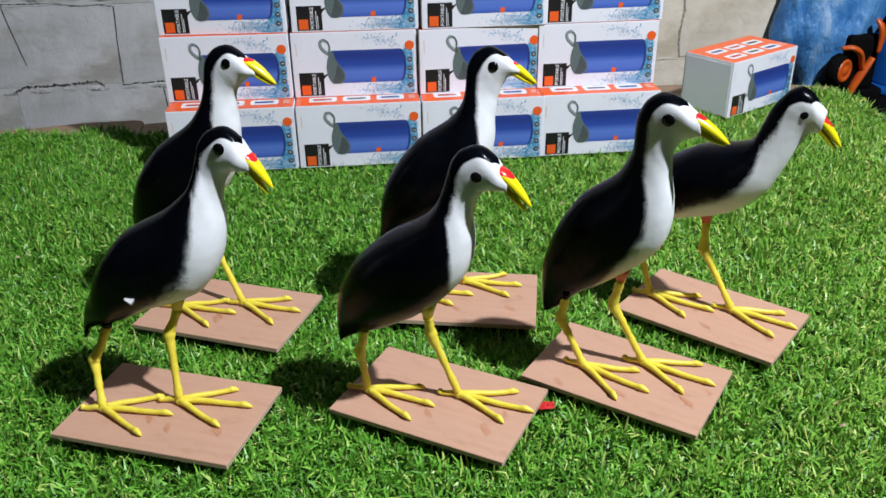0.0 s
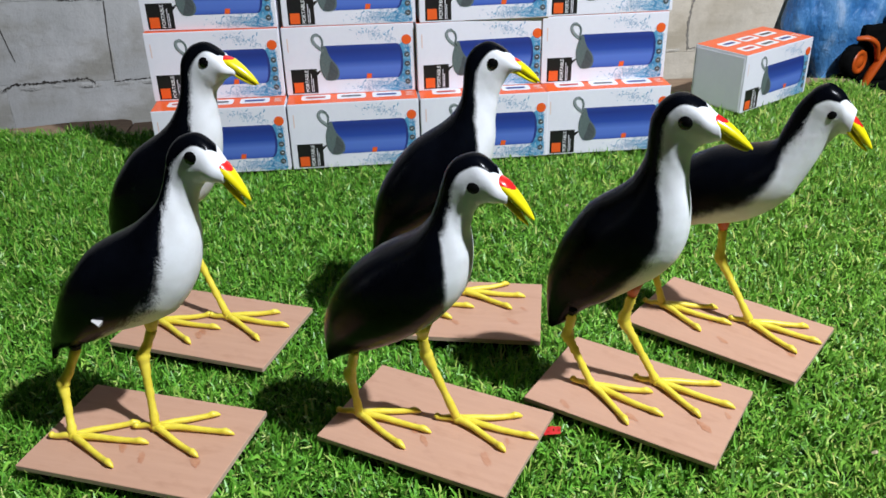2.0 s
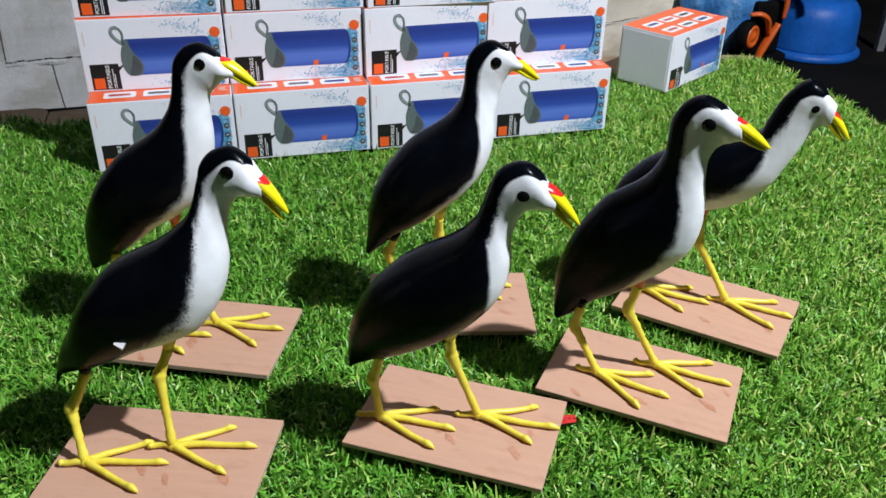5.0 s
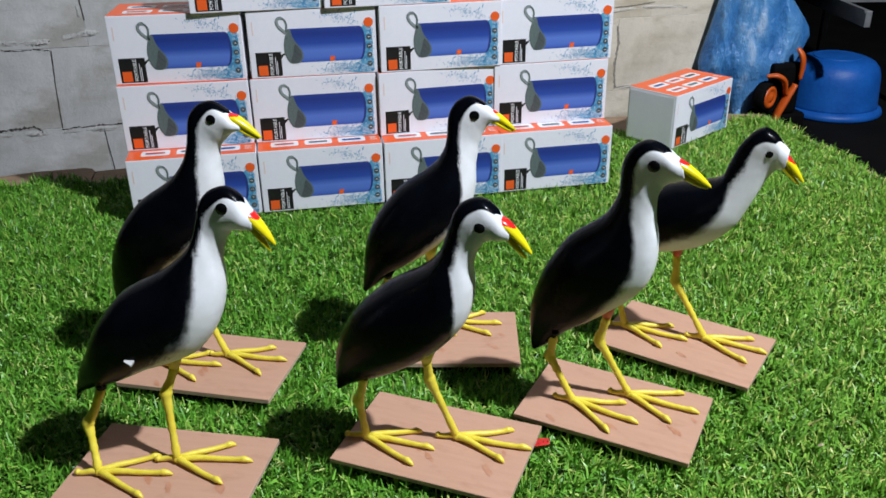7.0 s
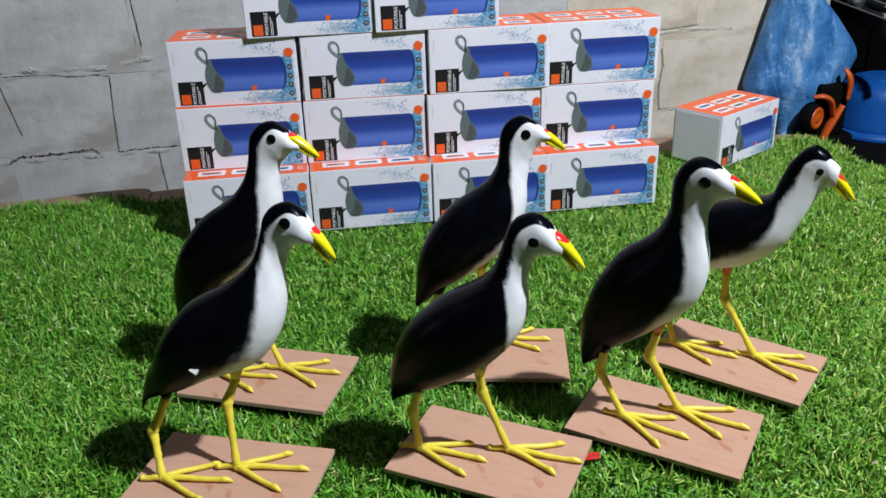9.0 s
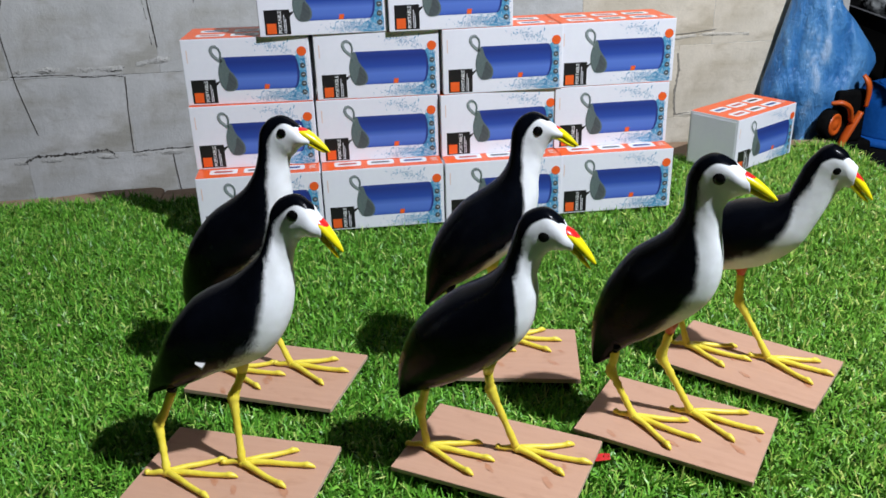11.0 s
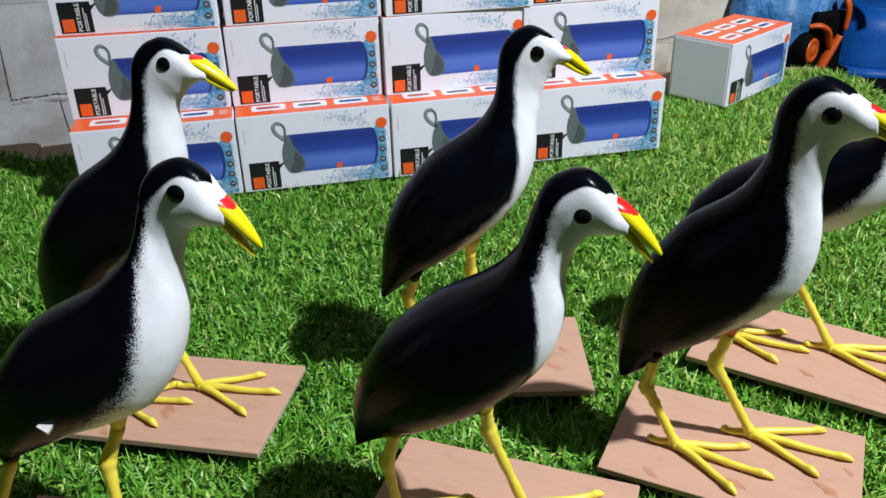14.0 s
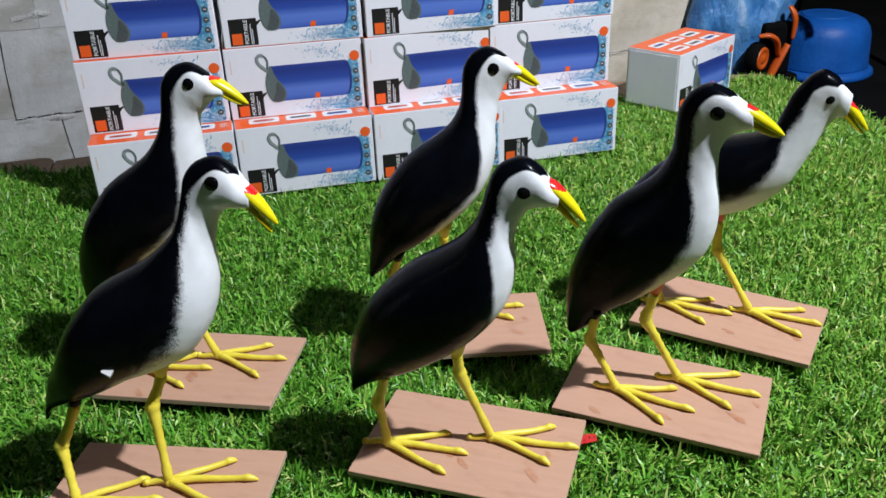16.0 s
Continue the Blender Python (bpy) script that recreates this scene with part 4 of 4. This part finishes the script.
wheel(pose(1.252, 0.815, -0.105, 90, 0, 30))
for points, r in (((( 1.285, 0.80, -0.185), (1.296, 0.80, -0.150), (1.315, 0.80, -0.112), (1.338, 0.80, -0.070)), 0.015),
                  (((1.240, 0.80, -0.040), (1.268, 0.79, -0.038), (1.294, 0.79, -0.056), (1.310, 0.80, -0.100)), 0.012),
                  (((1.334, 0.81, 0.036), (1.346, 0.80, 0.014), (1.352, 0.80, -0.016), (1.350, 0.80, -0.056)), 0.013)):
    bm = bmesh.new()
    tube(bm, spline(points, 6), [r * (0.75 + 0.35 * math.sin(math.pi * q / 18)) for q in range(19)], 10, 0, 0.6)
    smooth(part("fender", bm, TOY_ORANGE, toy))
part("body", block((1.270, 0.815, -0.165), (1.365, 0.850, -0.010), 0.012), RUBBER, toy, "black body")
part("chassis", block((1.225, 0.815, FLOOR_Z), (1.400, 0.905, -0.166), 0.01), RUBBER, toy)

shelf = tagged(new("storage_shelf"), "grey steel storage shelf loaded with dark goods", "shelf")
part("front_rail", block((1.514, 0.74, 0.100), (1.532, 1.75, 0.146), 0.002), STEEL, shelf)
part("rail_lip", block((1.508, 0.74, 0.141), (1.513, 1.75, 0.150), 0.001), STEEL, shelf)
part("deck", block((1.533, 1.02, 0.122), (1.86, 1.75, 0.136), 0.001), STEEL, shelf)
for x, y in ((1.846, 1.735), (1.546, 1.735), (1.846, 1.04)):
    part("post", block((x - 0.012, y - 0.012, FLOOR_Z), (x + 0.012, y + 0.012, 0.9), 0.001), STEEL, shelf)
skewed = pose(1.523, 0.88, 0, 0, 0, -11) @ pose(-1.523, -0.88, 0)
shelf.matrix_basis = skewed
for x, y, w, d, h in ((1.560, 1.40, 0.24, 0.15, 0.14), (1.57, 1.57, 0.22, 0.16, 0.18)):
    goods = part("parcel", block((x, y, 0.136), (x + w, y + d, 0.136 + h), 0.012), DARK_GOODS)
    goods.matrix_basis = skewed
    tagged(goods, "dark wrapped parcel lying on the steel shelf", "parcel", "parcels on the shelf")
for q in range(4):
    plank = part("plank", block((1.548 + 0.006 * (q % 2), 1.025, 0.137 + 0.015 * q), (1.640 - 0.008 * (q % 3), 1.20 - 0.012 * q, 0.150 + 0.015 * q), 0.0015), DARK_GOODS if q % 2 else PALE_GOODS)
    plank.matrix_basis = skewed
    tagged(plank, "thin weathered plank piled on the steel shelf", "plank", "planks on the shelf")
bm = bmesh.new()
bmesh.ops.create_icosphere(bm, subdivisions=4, radius=1.0)
for v in bm.verts:
    lump = 1 + 0.22 * noise.noise(v.co * 2.1) + 0.10 * noise.noise(v.co * 6.0)
    v.co = Vector((1.592 + 0.050 * v.co.x * lump, 1.295 + 0.075 * v.co.y * lump, max(0.137, 0.172 + 0.045 * v.co.z * lump)))
sack = smooth(part("crumpled_bag", bm, PALE_GOODS))
sack.matrix_basis = skewed
tagged(sack, "crumpled pale grey plastic bag lying on the steel shelf", "bag")

# ---------------------------------------------------------------- small litter
bm = bmesh.new()
verts = [bm.verts.new(p) for p in ((-0.016, -0.010, 0), (0.014, -0.012, 0.002), (0.018, 0.006, 0.004), (0.002, 0.012, 0.002), (-0.014, 0.008, 0.001))]
bmesh.ops.extrude_face_region(bm, geom=[bm.faces.new(verts)])
for v in bm.verts[:5]:
    v.co.z -= 0.0006
scrap = part("paper_scrap", bm, SCRAP)
scrap.location = (0.0655, -0.728, 0.003)
scrap.scale = (0.55, 0.52, 0.50)
tagged(scrap, "small torn red scrap lying in the turf", "scrap")

rng = random.Random(21)
for x, y in ((-0.72, -0.10), (-0.46, -0.84), (0.36, -0.80), (0.52, -0.34), (-0.62, -0.30), (0.20, -0.22), (0.06, -0.90), (-0.86, -0.42)):
    bm = bmesh.new()
    size, turn = rng.uniform(0.003, 0.006), rng.uniform(0, 6.3)
    low = [bm.verts.new((x + size * r * math.cos(a + turn), y + 0.6 * size * r * math.sin(a + turn), 0.004 + 0.002 * rng.random())) for a, r in [(2 * math.pi * q / 7, rng.uniform(0.6, 1.2)) for q in range(7)]]
    peak = bm.verts.new((x, y, 0.0085))
    for a, b in zip(low, low[1:] + low[:1]):
        bm.faces.new((a, b, peak))
    bm.faces.new(low[::-1])
    tagged(part("dry_leaf_bit", bm, LEAF), "tiny dry tan leaf bit lying on the turf", "leaf bit", "litter on the turf")

# ---------------------------------------------------------------- wall blocks
COURSE, LONG = 0.219, 0.400
patterns = {}
for row in range(-2, 6):
    low = -0.102 + COURSE * row
    shift = (-0.765, -0.665)[row % 2]
    for col in range(-4, 6):
        x0, x1 = shift + LONG * col, shift + LONG * (col + 1)
        x0, x1 = max(x0, -2.6), min(x1, 1.36)
        z0, z1 = max(low, FLOOR_Z), low + COURSE
        if x1 - x0 < 0.05 or z1 - z0 < 0.03:
            continue
        tan = x0 > 0.40
        key = (round(x1 - x0, 3), round(z1 - z0, 3), tan)
        if key not in patterns:
            bm = block((0.0003, 0, 0.0003), (key[0] - 0.0003, 0.02, key[1] - 0.0003), 0.0008, 1)
            patterns[key] = part("concrete_block", bm, TAN_BLOCK if tan else BLOCK, wall)
            piece = patterns[key]
        else:
            piece = new("concrete_block", patterns[key].data)
            piece.parent = wall
        rng = random.Random(row * 50 + col)
        piece.location = (x0, WALL_Y - 0.004 + rng.uniform(-0.0008, 0.0008), z0)


def crack(points, width, seed, material, ragged=1.0, label="dark open crack"):
    """A ragged crack along the block wall, as a thin ribbon that swells and all but closes."""
    rng = random.Random(seed)
    path = spline([(x, z) for x, z in points], 24)
    bm = bmesh.new()
    last, drift = None, 0.0
    for q, p in enumerate(path):
        d = path[min(q + 1, len(path) - 1)] - path[max(q - 1, 0)]
        d = d / np.linalg.norm(d)
        n = np.array([-d[1], d[0]])
        drift = 0.75 * drift + rng.gauss(0, 0.42 * width * ragged)
        half = width * (1 - 0.86 * ragged + 1.45 * ragged * rng.random() ** 1.5) * (0.3 if q in (0, len(path) - 1) else 1)
        pair = [bm.verts.new((*(p + n * (drift + half * w))[:1], WALL_Y - 0.0062, (p + n * (drift + half * w))[1])) for w in (1, -1)]
        if last:
            bm.faces.new((last[0], last[1], pair[1], pair[0]))
        last = pair
    part("crack", bm, material, wall, label)


def ridge(points, width, depth, seed, material):
    """Mortar squeezed out of a joint: a lumpy ridge that stands proud of the blocks and breaks off raggedly."""
    rng = random.Random(seed)
    path = spline([(x, z) for x, z in points], 40)
    bm = bmesh.new()
    last = None
    for q, p in enumerate(path):
        thick = 0.5 + 0.5 * math.sin(q * 0.23 + seed) * math.sin(q * 0.071 + 2 * seed)
        line = []
        for w in range(7):
            c = (w - 3) / 3
            z = p[1] + width * (0.55 + 0.45 * thick) * c + rng.gauss(0, 0.13 * width)
            out = 0.75 * depth * (1.35 * thick - 0.35) * (1 - c * c) * rng.uniform(0.45, 1.25)
            line.append(bm.verts.new((p[0] + rng.gauss(0, 0.001), WALL_Y - 0.0042 - out, z)))
        if last:
            for w in range(6):
                bm.faces.new((last[w + 1], last[w], line[w], line[w + 1])).smooth = rng.random() < 0.6
        last = line
    part("mortar_ridge", bm, material, wall, "rough ridge of squeezed out mortar")


FAINT = plain("faint_crack", (0.20, 0.18, 0.15), (0.36, 0.33, 0.28), 60, 0.95, spec=0.1)
CRACK = plain("crack_shadow", (0.025, 0.022, 0.020), (0.12, 0.11, 0.10), 60, 0.95, spec=0.1)
for k, (points, width) in enumerate((
    (((-1.075, -0.118), (-1.03, -0.103), (-0.95, -0.099), (-0.88, -0.096), (-0.845, -0.094), (-0.826, -0.110)), 0.0030),
    (((-0.775, -0.104), (-0.70, -0.100), (-0.60, -0.099), (-0.45, -0.098)), 0.0016),
    (((-0.772, -0.100), (-0.768, 0.00), (-0.760, 0.112)), 0.0015),
    (((-0.662, 0.185), (-0.668, 0.26), (-0.675, 0.40), (-0.68, 0.52)), 0.0016),
    (((-0.760, 0.112), (-0.80, 0.116), (-0.86, 0.116), (-0.92, 0.124), (-1.06, 0.126)), 0.0011),
    (((-1.02, -0.04), (-1.045, 0.08), (-1.055, 0.16), (-1.06, 0.26), (-1.03, 0.36), (-1.02, 0.50)), 0.0013),
    (((-0.665, -0.112), (-0.660, -0.18), (-0.655, -0.25)), 0.0013),
    (((-0.55, 0.30), (-0.54, 0.36), (-0.545, 0.45)), 0.0010),
)):
    crack(points, width, 40 + k, CRACK, 0.25 if abs(points[0][0] - points[-1][0]) < 0.03 else 1.0)
for k, (points, width) in enumerate((
    (((0.838, -0.095), (0.833, -0.03), (0.838, 0.05), (0.832, 0.095)), 0.0032),
    (((0.82, 0.150), (0.86, 0.152), (0.90, 0.156), (0.945, 0.160)), 0.0014),
    (((0.84, -0.092), (0.90, -0.088), (0.98, -0.080)), 0.0016),
)):
    crack(points, width, 60 + k, FAINT, 0.6, "shallow grey crack")
SMEAR = plain("mortar_smear", (0.44, 0.43, 0.405), (0.60, 0.59, 0.56), 40, 0.92, 0.8, 0.006, spec=0.2)
TAN_SMEAR = plain("tan_mortar_smear", (0.56, 0.52, 0.44), (0.70, 0.64, 0.54), 40, 0.92, 0.8, 0.006, spec=0.2)
for k, (points, width, depth, ink) in enumerate((
    (((-1.10, -0.117), (-0.95, -0.112), (-0.80, -0.113), (-0.62, -0.110), (-0.45, -0.108)), 0.008, 0.0050, SMEAR),
    (((-1.10, 0.136), (-0.95, 0.138), (-0.78, 0.134), (-0.66, 0.152), (-0.52, 0.155), (-0.42, 0.153)), 0.010, 0.0075, SMEAR),
    (((-0.675, 0.19), (-0.682, 0.30), (-0.690, 0.42), (-0.694, 0.52)), 0.006, 0.0035, SMEAR),
    (((0.70, 0.136), (0.82, 0.139), (0.92, 0.146), (1.05, 0.142)), 0.006, 0.0045, TAN_SMEAR),
    (((0.70, -0.098), (0.84, -0.094), (1.0, -0.086), (1.12, -0.084)), 0.006, 0.0045, TAN_SMEAR),
)):
    ridge(points, width, depth, 80 + k, ink)
